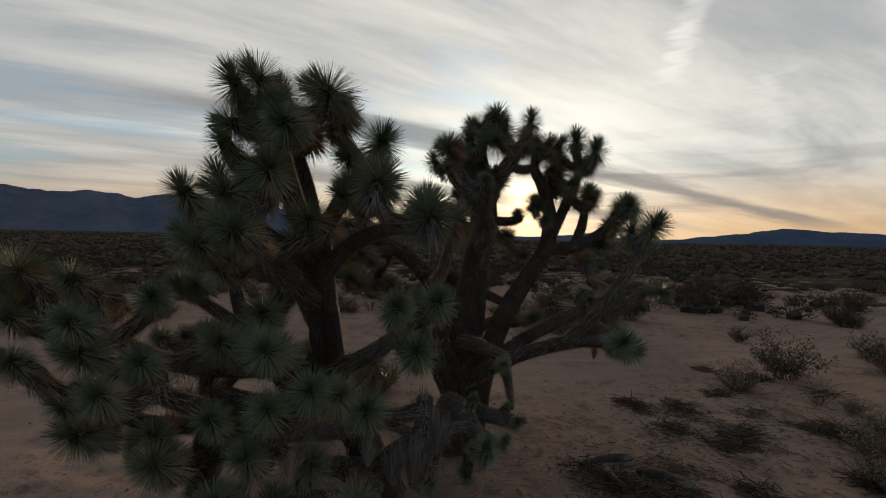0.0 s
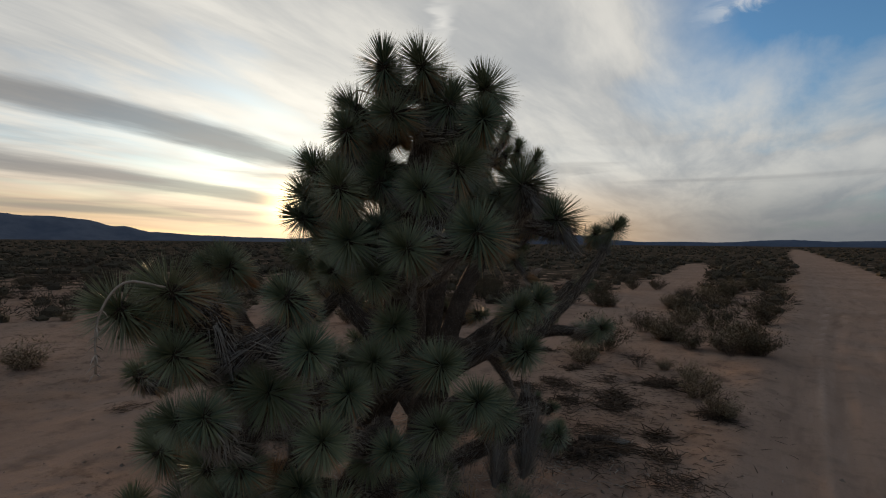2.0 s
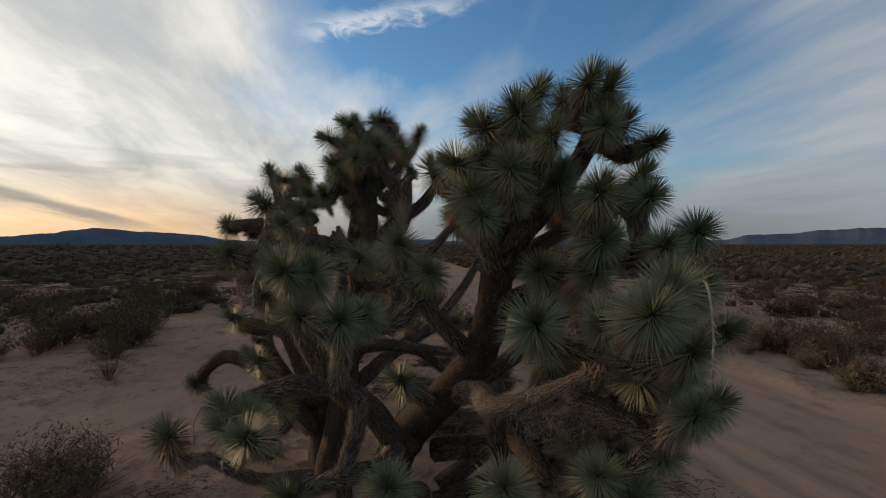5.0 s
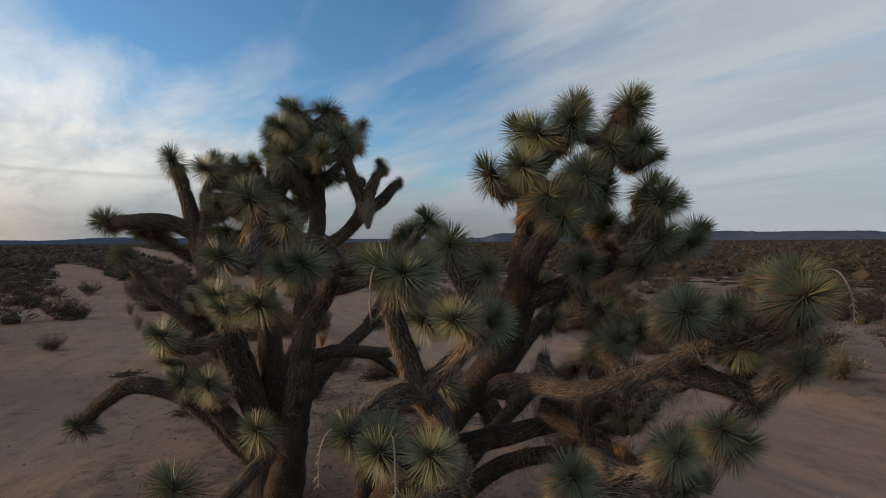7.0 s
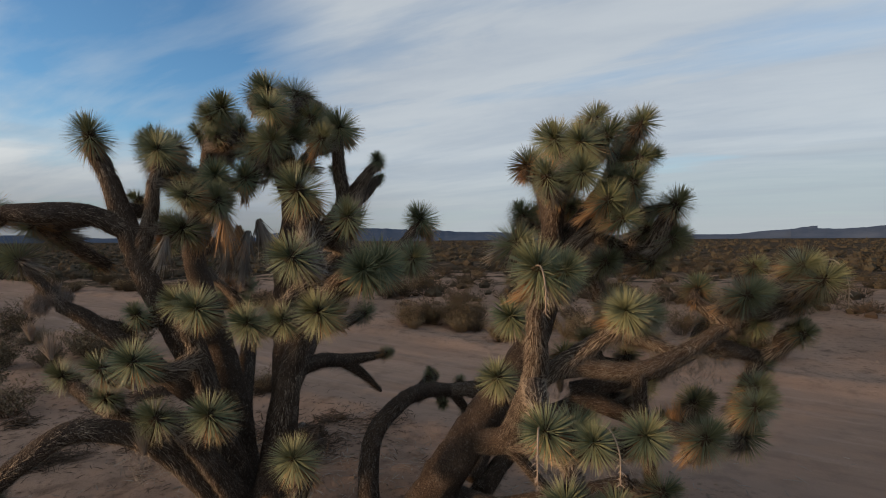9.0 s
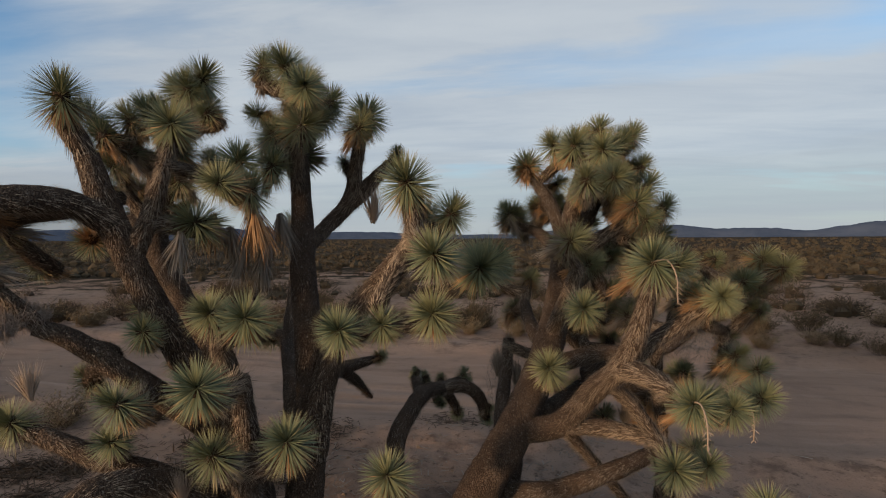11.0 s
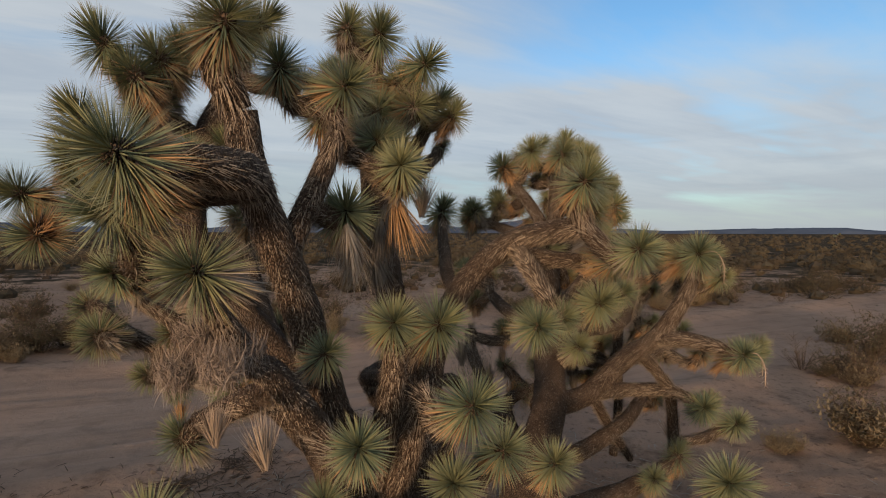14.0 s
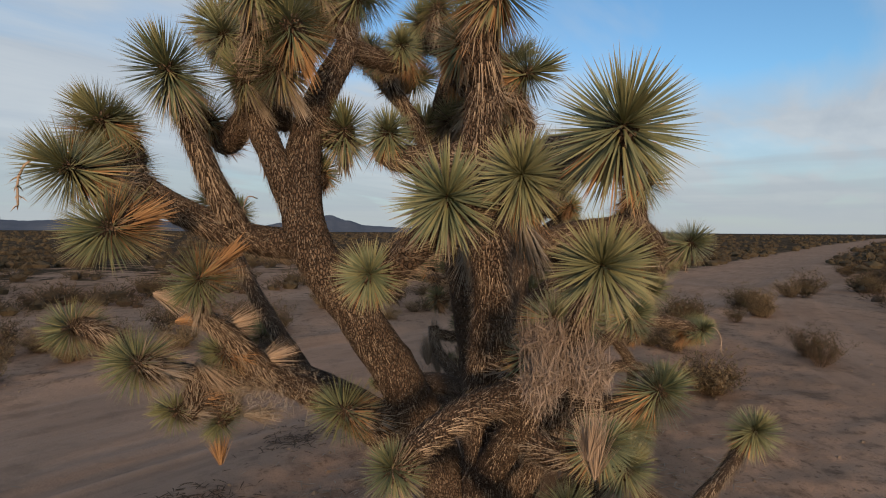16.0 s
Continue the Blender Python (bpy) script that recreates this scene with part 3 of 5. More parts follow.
def grow_head(tree, grown, x, y, z, size, heading=None, tilt=60):
    """One head of leaves on a stalk that forks off the nearest wood behind it; heading and tilt, in degrees, say where it faces."""
    head = Vector((x, y, z + LIFT))
    if heading is None:
        face = Vector((0, 0, 1))
    else:
        flat = math.cos(radians(tilt))
        face = Vector((math.sin(radians(heading)) * flat, math.cos(radians(heading)) * flat, math.sin(radians(tilt))))

    def cost(g):
        gap = head - g[0]
        return gap.length * (1.25 - 0.3 * gap.normalized().dot(face)) + 0.5 * max(0.0, 0.1 * gap.length - gap.z) + 0.10 * (1 - g[2]) if gap.length > size * 0.5 else 9.0
    foot, foot_r, _ = min(grown, key=cost)
    gap = head - foot
    axis = face if heading is not None else (gap.normalized() * 0.75 + Vector((0, 0, 0.5))).normalized()
    heart = head - axis * size * 0.1
    reach = gap.length
    stem_r = min(foot_r * 0.9, 0.034 + 0.03 * size / 0.25)
    neck = heart - axis * min(size * 0.9, reach * 0.5)
    mid = foot.lerp(neck, 0.55) - Vector((0, 0, 0.10 * reach * (1 - abs(gap.normalized().z))))
    stalk = smooth_line([Vector((*foot, foot_r * 0.8)), Vector((*mid, stem_r * 1.2)), Vector((*neck, stem_r * 1.1)), Vector((*heart, stem_r * 0.75))], 0.05)
    grown += [(Vector(q[:3]), q[3], 0.6) for q in stalk[2: max(3, int(len(stalk) * 0.55))]]
    stem = part("branch", tube_mesh("branch", stalk, BARK, sides=8, rough=0.2), tree)
    me = shag_mesh(stalk[: max(2, int(len(stalk) * 0.95))], 1300, SHAG if rnd.random() < 0.6 else GREY, int(1000 * abs(x) + 77 * abs(y)), 0.04, 0.12)
    if me:
        tagged(part("dead_leaf_shag", me, stem, "shaggy dead leaves clinging to the branch"), kind="stuff")
    rosette = part("leaf_rosette", rnd.choice(ROSETTES), tree, "", axis_pose(heart, axis, rnd.uniform(0, 6.28), size))
    part("dead_leaf_skirt", rnd.choice(SKIRTS), rosette, "tan dead leaves folded back below the head")


def limb(tree, name, points, heads=(), shag=0, shag_mat=None, hair=(0.03, 0.08)):
    """A limb through points (x, y, z, radius), and its heads (x, y, z, size), each on a stalk of its own."""
    slim = 0.9 if name == "trunk" else 0.8
    line = [Vector((q[0], q[1], q[2] + LIFT, q[3] * slim)) for q in smooth_line(points)]
    body = part(name, tube_mesh(name, line, BARK), tree)
    if shag or name == "limb":
        me = shag_mesh(line, 650 if name == "trunk" and shag <= 120 else max(2000, shag * 6), GREY if shag_mat == GREY and tree.name != "joshua_tree" else SHAG, len(line), *hair)
        if me:
            tagged(part("dead_leaf_shag", me, body, "shaggy dead leaves hanging on the limb"), kind="stuff")
    grown = [(Vector(q[:3]), q[3], k / len(line)) for k, q in enumerate(line)]
    for h in sorted(heads, key=lambda h: min((Vector((h[0], h[1], h[2] + LIFT)) - g[0]).length for g in grown)):
        grow_head(tree, grown, *h)
    GROWN.setdefault(tree.name, []).extend(grown)
    return line


def more_heads(tree, heads):
    """Heads that fork off whatever wood of the tree is nearest."""
    grown = GROWN[tree.name]
    for h in sorted(heads, key=lambda h: min((Vector((h[0], h[1], h[2] + LIFT)) - g[0]).length for g in grown)):
        grow_head(tree, grown, *h)


def dead_head(tree, x, y, z, size, axis=(0, 0, -1), mat=0):
    """A dead head hanging upside down, its leaves folded back upwards."""
    part("dead_leaf_head", DEAD_HEADS[mat], tree, "dead hanging head of bleached leaves", axis_pose(Vector((x, y, z + LIFT)), axis, x * 9, size))


def tangle(tree, x, y, z, wide, tall, count, mat, seed):
    """A loose nest of dead leaves caught in a fork."""
    r, b = random.Random(seed), Blades()
    for _ in range(count):
        d = Vector((r.gauss(0, 1), r.gauss(0, 1), r.gauss(0, 1))).normalized() * r.random() ** 0.4
        at = Vector((x + d.x * wide, y + d.y * wide, z + LIFT + d.z * tall))
        way = d.cross(Vector((r.uniform(-1, 1), r.uniform(-1, 1), r.uniform(-1, 1)))) + d * r.uniform(-0.1, 0.3)
        b.blade(at, way, r.uniform(0.025, 0.065), r.uniform(0.0013, 0.0026), bend=r.uniform(-1.3, 1.3), across=Vector((r.uniform(-1, 1), r.uniform(-1, 1), 0.2)), steps=3)
    tagged(part("dead_leaf_tangle", b.mesh("dead_leaf_tangle", mat), tree, "nest-like tangle of bleached dead leaves"), kind="stuff")


def flower_stalk(tree, x, y, z, ways, length):
    """A dried flower stalk arching over and hanging, set with short side twigs."""
    r = random.Random(int(abs(x * 900 + y * 70)))
    a = Vector((x, y, z + LIFT))
    out = Vector((math.cos(ways), math.sin(ways), 0))
    line = smooth_line([Vector((*a, .0055)), Vector((*(a + out * .38 * length + Vector((0, 0, .06 * length))), .005)), Vector((*(a + out * .6 * length + Vector((0, 0, -.3 * length))), .0045)),
                        Vector((*(a + out * .62 * length + Vector((0, 0, -.85 * length))), .003))], 0.03)
    stalk = part("dry_flower_stalk", tube_mesh("dry_flower_stalk", line, PALE, sides=5), tree, "pale dried flower stalk arching over")
    b = Blades()
    for q in line[len(line) // 2:]:
        for _ in range(3):
            turn = r.uniform(0, 6.283)
            b.blade(Vector(q[:3]), (math.cos(turn), math.sin(turn), -0.5), r.uniform(.02, .04), .0035, bend=.3, steps=2, thick=.8)
    part("seed_twig", b.mesh("seed_twig", PALE), stalk)


def joshua_tree(label):
    tree = new("joshua_tree")
    tree.empty_display_size = 0.2
    return tagged(tree, label, "joshua tree", group="joshua trees")


north = joshua_tree("many-branched joshua tree with spiky green heads over tan dead leaves")
north.location = (0, 0, 0)
# the middle trunk, its crown and the three-pronged fork beside it
limb(north, "trunk", [(.80, 1.75, -.85, .25), (.80, 1.62, -.1, .17), (.83, 1.52, .66, .14), (.98, 1.48, 1.6, .115), (1.10, 1.40, 2.1, .10), (1.12, 1.42, 2.6, .085), (1.08, 1.5, 2.9, .07)], [], 120, GREY)
limb(north, "limb", [(1.03, 1.46, 1.8, .09), (1.16, 1.14, 1.98, .085), (1.06, .92, 2.25, .09), (.88, 1.0, 2.55, .075), (.72, 1.07, 2.8, .06)], [], 120, GREY)
limb(north, "limb", [(1.08, .94, 2.2, .09), (.9, .84, 2.38, .08), (.72, .75, 2.56, .06)], [], 120, GREY)
limb(north, "limb", [(1.08, .94, 2.2, .09), (1.08, .72, 2.34, .08), (1.05, .58, 2.5, .06)], [], 120, GREY)
limb(north, "limb", [(1.12, 1.42, 2.3, .08), (.95, 1.55, 2.55, .07), (.75, 1.64, 2.7, .06)], [], 160, GREY)
limb(north, "limb", [(1.11, 1.41, 2.35, .075), (1.3, 1.42, 2.62, .065), (1.46, 1.48, 2.82, .05)], [], 160, GREY)
limb(north, "limb", [(1.12, 1.40, 2.5, .07), (1.32, 1.16, 2.78, .06), (1.46, 1.03, 2.98, .05)], [], 160, GREY)
# the trunk that leans out to the open sand, with its level limb
limb(north, "trunk", [(.90, 1.85, -.85, .26), (1.0, 2.0, .1, .15), (1.13, 2.3, .95, .12), (1.2, 2.6, 1.62, .105), (1.33, 2.76, 2.12, .10), (1.34, 2.86, 2.45, .08)], [], 300, GREY)
limb(north, "limb", [(1.30, 2.72, 2.0, .11), (1.22, 3.0, 2.13, .105), (1.14, 3.3, 2.13, .10), (1.18, 3.5, 2.13, .08)], [], 340, GREY)
limb(north, "limb", [(1.22, 3.0, 2.1, .09), (1.38, 3.18, 2.06, .08), (1.5, 3.25, 2.0, .065)], [], 300, TAN)
limb(north, "limb", [(1.06, 2.2, .55, .12), (1.1, 2.68, 1.0, .095), (1.12, 3.0, 1.3, .08), (1.16, 3.18, 1.4, .06)], [], 460, GREY, (0.015, 0.04))
limb(north, "limb", [(1.14, 3.12, 1.36, .06), (1.17, 3.28, 1.56, .055), (1.2, 3.4, 1.7, .05)], [], 400, TAN, (0.02, 0.05))
limb(north, "limb", [(1.11, 2.9, 1.22, .09), (1.28, 2.76, 1.14, .085), (1.45, 2.73, 1.06, .08), (1.62, 2.77, .98, .07)], [], 340, TAN)
limb(north, "limb", [(1.25, 2.65, 1.75, .09), (1.12, 2.55, 2.1, .075), (1.0, 2.52, 2.4, .06)], [], 240, TAN)
# low limbs on the open side
limb(north, "limb", [(.95, 2.05, .3, .11), (.80, 2.2, .95, .095), (.75, 2.3, 1.22, .08)], [], 320, TAN)
limb(north, "limb", [(.9, 1.95, .0, .12), (.72, 2.12, .55, .10), (.60, 2.24, 1.0, .085)], [], 240, GREY)
limb(north, "limb", [(.85, 1.95, -.25, .13), (.62, 2.15, .15, .105), (.46, 2.35, .5, .09)], [], 240, GREY)
limb(north, "limb", [(.95, 2.0, -.2, .12), (.95, 2.42, .25, .10), (1.15, 2.85, .52, .085), (1.38, 3.12, .7, .07)], [], 320, TAN)
limb(north, "limb", [(.9, 2.05, -.3, .12), (.76, 2.55, .33, .11), (.62, 3.0, .56, .10), (.58, 3.3, .42, .09), (.62, 3.47, .26, .075)], [(.62, 3.6, .2, .2, -10, 20)], 300, GREY)
limb(north, "limb", [(.5, 1.8, -.6, .09), (-.2, 1.9, -.35, .075), (-.8, 1.92, .1, .06)], [], 120, TAN)
# the shaggy limb that bends over towards the other tree
limb(north, "limb", [(.72, 1.58, .25, .13), (.66, 1.45, 1.0, .12), (.46, 1.18, 1.5, .115), (.12, 1.14, 1.82, .11), (-.2, 1.4, 1.92, .10), (-.37, 1.6, 1.95, .085)], [], 420, TAN)
limb(north, "limb", [(.12, 1.14, 1.8, .09), (-.15, 1.1, 1.72, .08), (-.42, 1.2, 1.7, .065)], [], 320, TAN)
limb(north, "limb", [(.05, 1.2, 1.8, .08), (-.05, 1.5, 1.62, .075), (-.15, 1.72, 1.45, .06)], [], 360, TAN)
limb(north, "limb", [(.5, 1.22, 1.42, .075), (.62, .8, 1.55, .07), (.7, .45, 1.85, .06), (.72, .3, 2.02, .05)], [], 160, GREY)
# the low dark fork reaching under the crowns
limb(north, "limb", [(.84, 1.5, .72, .10), (1.05, 1.16, .75, .09), (1.3, .86, .67, .085), (1.28, .58, .68, .06), (1.26, .42, .69, .035)], [(1.25, .36, .71, .12, 170, 10)], 90, GREY)
limb(north, "limb", [(1.3, .86, .67, .08), (1.33, .62, .48, .055), (1.35, .42, .27, .02)], [], 90, GREY)
# the third trunk with its bent crown
limb(north, "trunk", [(1.0, 1.8, -.85, .2), (1.2, 1.9, .3, .16), (1.48, 2.02, .98, .14), (1.75, 2.13, 1.42, .125), (2.0, 2.2, 1.8, .115), (2.04, 2.14, 2.2, .10), (1.95, 2.08, 2.55, .085), (1.8, 2.05, 2.85, .07)], [], 340, TAN)
limb(north, "limb", [(2.02, 2.18, 1.8, .10), (2.33, 2.04, 1.85, .095), (2.6, 2.1, 1.97, .085), (2.78, 2.12, 2.1, .07)], [], 360, TAN)
limb(north, "limb", [(2.02, 2.18, 1.85, .09), (2.16, 2.16, 2.2, .085), (2.3, 2.06, 2.55, .075), (2.36, 1.9, 2.85, .06)], [], 300, TAN)
limb(north, "limb", [(2.33, 2.04, 1.85, .08), (2.45, 2.12, 2.1, .075), (2.52, 2.25, 2.32, .06)], [], 300, TAN)
limb(north, "limb", [(1.22, 1.85, .35, .12), (1.75, 1.72, .75, .10), (2.2, 1.62, 1.0, .09), (2.6, 1.65, 1.05, .075)], [], 360, TAN)
limb(north, "limb", [(2.2, 1.62, 1.0, .08), (2.42, 1.8, 1.3, .07), (2.55, 1.95, 1.45, .055)], [], 360, TAN)
# limbs on the far side
limb(north, "limb", [(.95, 1.6, .2, .12), (1.5, 1.25, .6, .105), (2.1, .92, .85, .09), (2.45, .78, .85, .07)], [(2.35, .2, 1.0, .22, 170, 20)], 200, GREY)
limb(north, "limb", [(2.0, .98, .82, .08), (2.35, .66, 1.35, .07), (2.6, .46, 1.85, .055)], [(2.5, .5, 2.05, .2, -170, 50)], 240, GREY)

south = joshua_tree("leaning joshua tree with several limbs of spiky green leaf heads")
limb(south, "trunk", [(.12, .78, -.85, .25), (-.1, .55, -.2, .2), (-.28, .3, .3, .175), (-.3, -.1, .72, .16), (-.3, -.36, 1.08, .15), (-.33, -.47, 1.5, .14), (-.36, -.5, 1.95, .125)], [], 90, GREY)
limb(south, "limb", [(-.36, -.5, 1.85, .11), (-.44, -.5, 2.25, .095), (-.52, -.54, 2.55, .08)], [], 300, TAN)
limb(south, "limb", [(-.35, -.5, 1.75, .11), (-.42, -.82, 2.1, .10), (-.45, -1.1, 2.45, .085), (-.42, -1.2, 2.7, .065)], [], 260, GREY)
limb(south, "limb", [(-.34, -.48, 1.4, .10), (-.48, -.92, 1.62, .09), (-.6, -1.3, 1.82, .07)], [], 260, GREY)
limb(south, "limb", [(-.36, -.5, 1.8, .09), (-.15, -.62, 2.2, .08), (.05, -.68, 2.45, .06)], [], 260, GREY)
limb(south, "limb", [(-.34, -.5, 1.6, .09), (-.02, -.75, 1.88, .08), (.28, -.95, 2.0, .06)], [], 240, GREY)
limb(south, "limb", [(-.3, -.3, 1.0, .09), (-.58, -.06, 1.38, .08), (-.74, .08, 1.65, .065)], [], 240, TAN)
limb(south, "limb", [(-.4, -.5, 1.7, .09), (-.7, -.52, 1.9, .08), (-.95, -.55, 2.05, .065)], [], 240, TAN)
# the shaggy limb towards the track, forked three ways
limb(south, "limb", [(-.28, .28, .28, .14), (-.65, .19, .4, .12), (-.95, .25, .74, .11), (-1.2, .37, .98, .10), (-1.36, .47, 1.28, .085), (-1.44, .54, 1.52, .065)], [], 420, TAN)
limb(south, "limb", [(-1.2, .37, .98, .09), (-1.46, .56, 1.0, .08), (-1.66, .7, .96, .06)], [], 460, TAN)
limb(south, "limb", [(-.68, .19, .4, .085), (-1.03, .09, .42, .08), (-1.38, .2, .46, .07), (-1.54, .4, .42, .055)], [], 460, TAN)
limb(south, "limb", [(-1.05, .28, .85, .07), (-1.22, .2, .68, .065), (-1.4, .2, .46, .06)], [], 420, TAN)
limb(south, "limb", [(-.7, .19, .36, .055), (-.9, -.04, .0, .05), (-1.15, -.25, -.4, .045)], [], 260, TAN)
limb(south, "limb", [(-1.38, .2, .46, .06), (-1.45, .1, .05, .06), (-1.5, -.02, -.45, .055)], [], 360, GREY)
limb(south, "limb", [(-1.2, .36, .98, .08), (-1.42, .18, 1.2, .07), (-1.6, .08, 1.36, .06)], [], 360, TAN)
# the grey limb with the crowded heads over the road side
limb(south, "limb", [(-.3, -.15, .72, .11), (-.66, -.45, .85, .09), (-1.12, -.69, .91, .08), (-1.3, -1.0, 1.06, .07), (-1.45, -1.35, 1.28, .06)], [], 460, GREY)
limb(south, "limb", [(-1.12, -.69, .9, .065), (-1.12, -.74, .5, .06), (-1.15, -.8, .0, .06), (-1.1, -.8, -.6, .06)], [], 420, GREY)
limb(south, "limb", [(-1.12, -.74, .5, .08), (-1.42, -.8, .52, .075), (-1.68, -.85, .6, .06)], [], 380, GREY)
limb(south, "limb", [(-1.36, -1.15, 1.12, .08), (-1.46, -1.45, 1.02, .07), (-1.5, -1.6, .98, .06)], [], 300, GREY)
limb(south, "limb", [(-.2, .05, .2, .12), (-.35, -.5, .38, .10), (-.5, -1.0, .55, .08)], [], 320, GREY)
limb(south, "limb", [(-.28, -.3, .8, .10), (.08, -.6, 1.02, .085), (.3, -.84, 1.2, .07)], [], 300, GREY)
limb(south, "limb", [(-.5, -.6, .6, .10), (-.8, -1.15, .75, .09), (-1.05, -1.45, .95, .07)], [], 300, GREY)
# low limbs lying out over the sand
limb(south, "limb", [(.4, .9, -.85, .14), (.64, .8, .0, .11), (.72, .46, .33, .10), (.86, .1, .36, .095), (.92, -.2, .3, .09)], [(.95, .05, .5, .10), (.8, -.05, .2, .10)], 60, GREY)
limb(south, "limb", [(.8, .25, .35, .09), (1.1, -.02, .36, .085), (1.27, -.16, .36, .075)], [(1.33, -.21, .38, .11, 130, 20), (1.22, -.1, .47, .09, 60, 60)], 60, GREY)
limb(south, "limb", [(.9, -.1, .3, .08), (1.1, -.4, .26, .06)], [(1.17, -.47, .32, .12, 150, 50)], 60, GREY)
limb(south, "limb", [(.92, -.2, .3, .085), (1.0, -.6, .27, .08)], [(1.0, -.68, .36, .16, 170, 70), (.9, -.62, .3, .11, -150, 20)], 60, GREY)
limb(south, "limb", [(.92, -.2, .3, .08), (.72, -.33, .33, .085), (.6, -.42, .22, .08), (.58, -.5, .0, .055)], [(.56, -.54, -.05, .13, -160, -55), (.5, -.5, .1, .10, -110, -10)], 60, GREY)
limb(south, "limb", [(.9, -.25, .25, .07), (.88, -.38, .06, .055)], [(.88, -.42, -.03, .12, 160, -40)], 60, GREY)
limb(south, "limb", [(.2, .7, -.75, .2), (-.3, .7, -.5, .14), (-.9, .6, -.3, .10), (-1.3, .5, -.1, .08)], [(-1.38, .48, .02, .2), (-1.1, .75, -.1, .18)], 300, GREY)
limb(south, "limb", [(.0, .3, -.3, .14), (-.5, .2, -.2, .11), (-1.0, .0, .05, .09), (-1.3, -.4, .2, .07)], [(-1.5, -.55, .2, .2)], 380, GREY)
limb(south, "limb", [(-.1, .1, -.3, .12), (.1, -.4, -.1, .10), (.05, -.8, .0, .09), (-.3, -1.0, .1, .07)], [], 200, GREY)
limb(south, "limb", [(.0, .1, -.2, .11), (.3, -.4, .2, .09), (.5, -.8, .5, .08), (.53, -.89, .78, .075)], [], 420, GREY)
limb(south, "limb", [(-.5, -.6, .6, .10), (-.9, -1.0, .4, .09), (-1.2, -1.2, .3, .07)], [], 300, GREY)
more_heads(north, [(1.24, 1.38, 3.34, .24, 14, 24), (.98, 1.65, 3.29, .25, -29, 35), (1.64, 1.95, 3.25, .25, -82, 33), (1.56, .96, 3.25, .2, -179, 61), (2.25, 1.73, 3.22, .25, -163, 61), (1.30, 1.21, 3.21, .25, -162, 60), (1.72, 2.06, 3.17, .25, -48, 44), (2.47, 1.62, 3.08, .25, -179, 56), (2.11, 2.15, 3.06, .18, -37, 41), (.65, 1.69, 3.04, .23, -46, 17), (1.15, 1.08, 3.03, .25, -97, 22), (1.60, 1.54, 3.01, .18, 44, 24), (.64, 1.09, 2.94, .25, -47, 25), (2.24, 2.62, 2.93, .23, 10, 48)])
more_heads(north, [(1.51, 2.03, 2.92, .15, 6, 32), (2.43, 1.98, 2.91, .22, 16, 36), (.87, 1.40, 2.87, .25, -144, 35), (1.31, 3.00, 2.85, .25, -56, 63), (.71, 1.63, 2.77, .25, -92, 13), (.66, .71, 2.67, .12, -60, 41), (.93, 2.51, 2.67, .24, -58, 15), (1.19, 1.39, 2.62, .25, -16, 2), (2.61, 2.37, 2.61, .25, 25, 50), (1.05, 1.00, 2.59, .12, -18, 36), (1.04, .53, 2.54, .10, -110, 31), (.86, 2.07, 2.47, .23, -83, 20), (1.83, 2.12, 2.44, .22, 5, 53), (2.98, 2.03, 2.44, .23, 59, 46)])
more_heads(north, [(2.96, 1.81, 2.42, .25, -149, 44), (1.70, 2.69, 2.31, .15, 4, 39), (-.38, 1.70, 2.28, .25, -25, 42), (.71, 2.34, 2.28, .21, -11, 10), (1.94, 1.97, 2.22, .15, -168, 45), (1.30, 3.71, 2.16, .23, 21, 22), (2.98, 2.43, 2.15, .24, 42, 23), (.72, .26, 2.15, .25, -30, 50), (2.70, .37, 2.12, .25, 156, 39), (-.50, 1.37, 2.09, .20, -68, 44), (1.45, 3.44, 2.05, .19, 25, 8), (1.01, 2.36, 2.04, .25, -18, 24), (1.64, 3.33, 1.99, .22, 17, 13), (2.85, 2.42, 1.86, .23, 108, -20)])
more_heads(north, [(-.69, 1.81, 1.83, .22, -20, 28), (1.21, 3.48, 1.79, .21, 34, 20), (-.26, .76, 1.78, .22, -91, 23), (-.69, 1.20, 1.76, .25, -80, 19), (1.83, 3.06, 1.74, .16, 2, 21), (-.69, 1.33, 1.73, .23, -62, 24), (2.56, 2.11, 1.60, .21, 96, -42), (-.50, 1.60, 1.46, .22, -28, 29), (.72, 2.39, 1.44, .22, -37, 29), (.48, 2.27, 1.42, .25, -50, 29), (-.24, 1.77, 1.38, .18, -34, 25), (-.07, 1.98, 1.36, .21, -27, 26), (1.00, 2.67, 1.34, .17, -56, 48), (3.30, 1.51, 1.33, .21, 128, -4)])
more_heads(north, [(2.88, 1.93, 1.23, .23, 122, 10), (2.51, 1.68, 1.20, .18, 120, 8), (.27, 2.67, 1.11, .24, -47, 36), (.78, 2.91, .98, .20, -16, 41), (1.71, 2.79, .94, .17, 39, 53), (1.88, 2.02, .93, .24, 112, 16), (2.77, 1.62, .86, .18, 114, 2), (2.62, .70, .81, .25, 169, -1), (1.51, 3.26, .80, .20, -32, 41), (2.52, 1.61, .73, .17, 70, -50), (.13, 2.21, .71, .24, -39, 44), (.93, 2.89, .71, .17, -47, 36), (.40, 2.55, .67, .21, -5, 47), (-1.18, 1.91, .45, .25, 16, 47)])
more_heads(north, [(-.20, 1.70, .42, .24, -28, 50)])
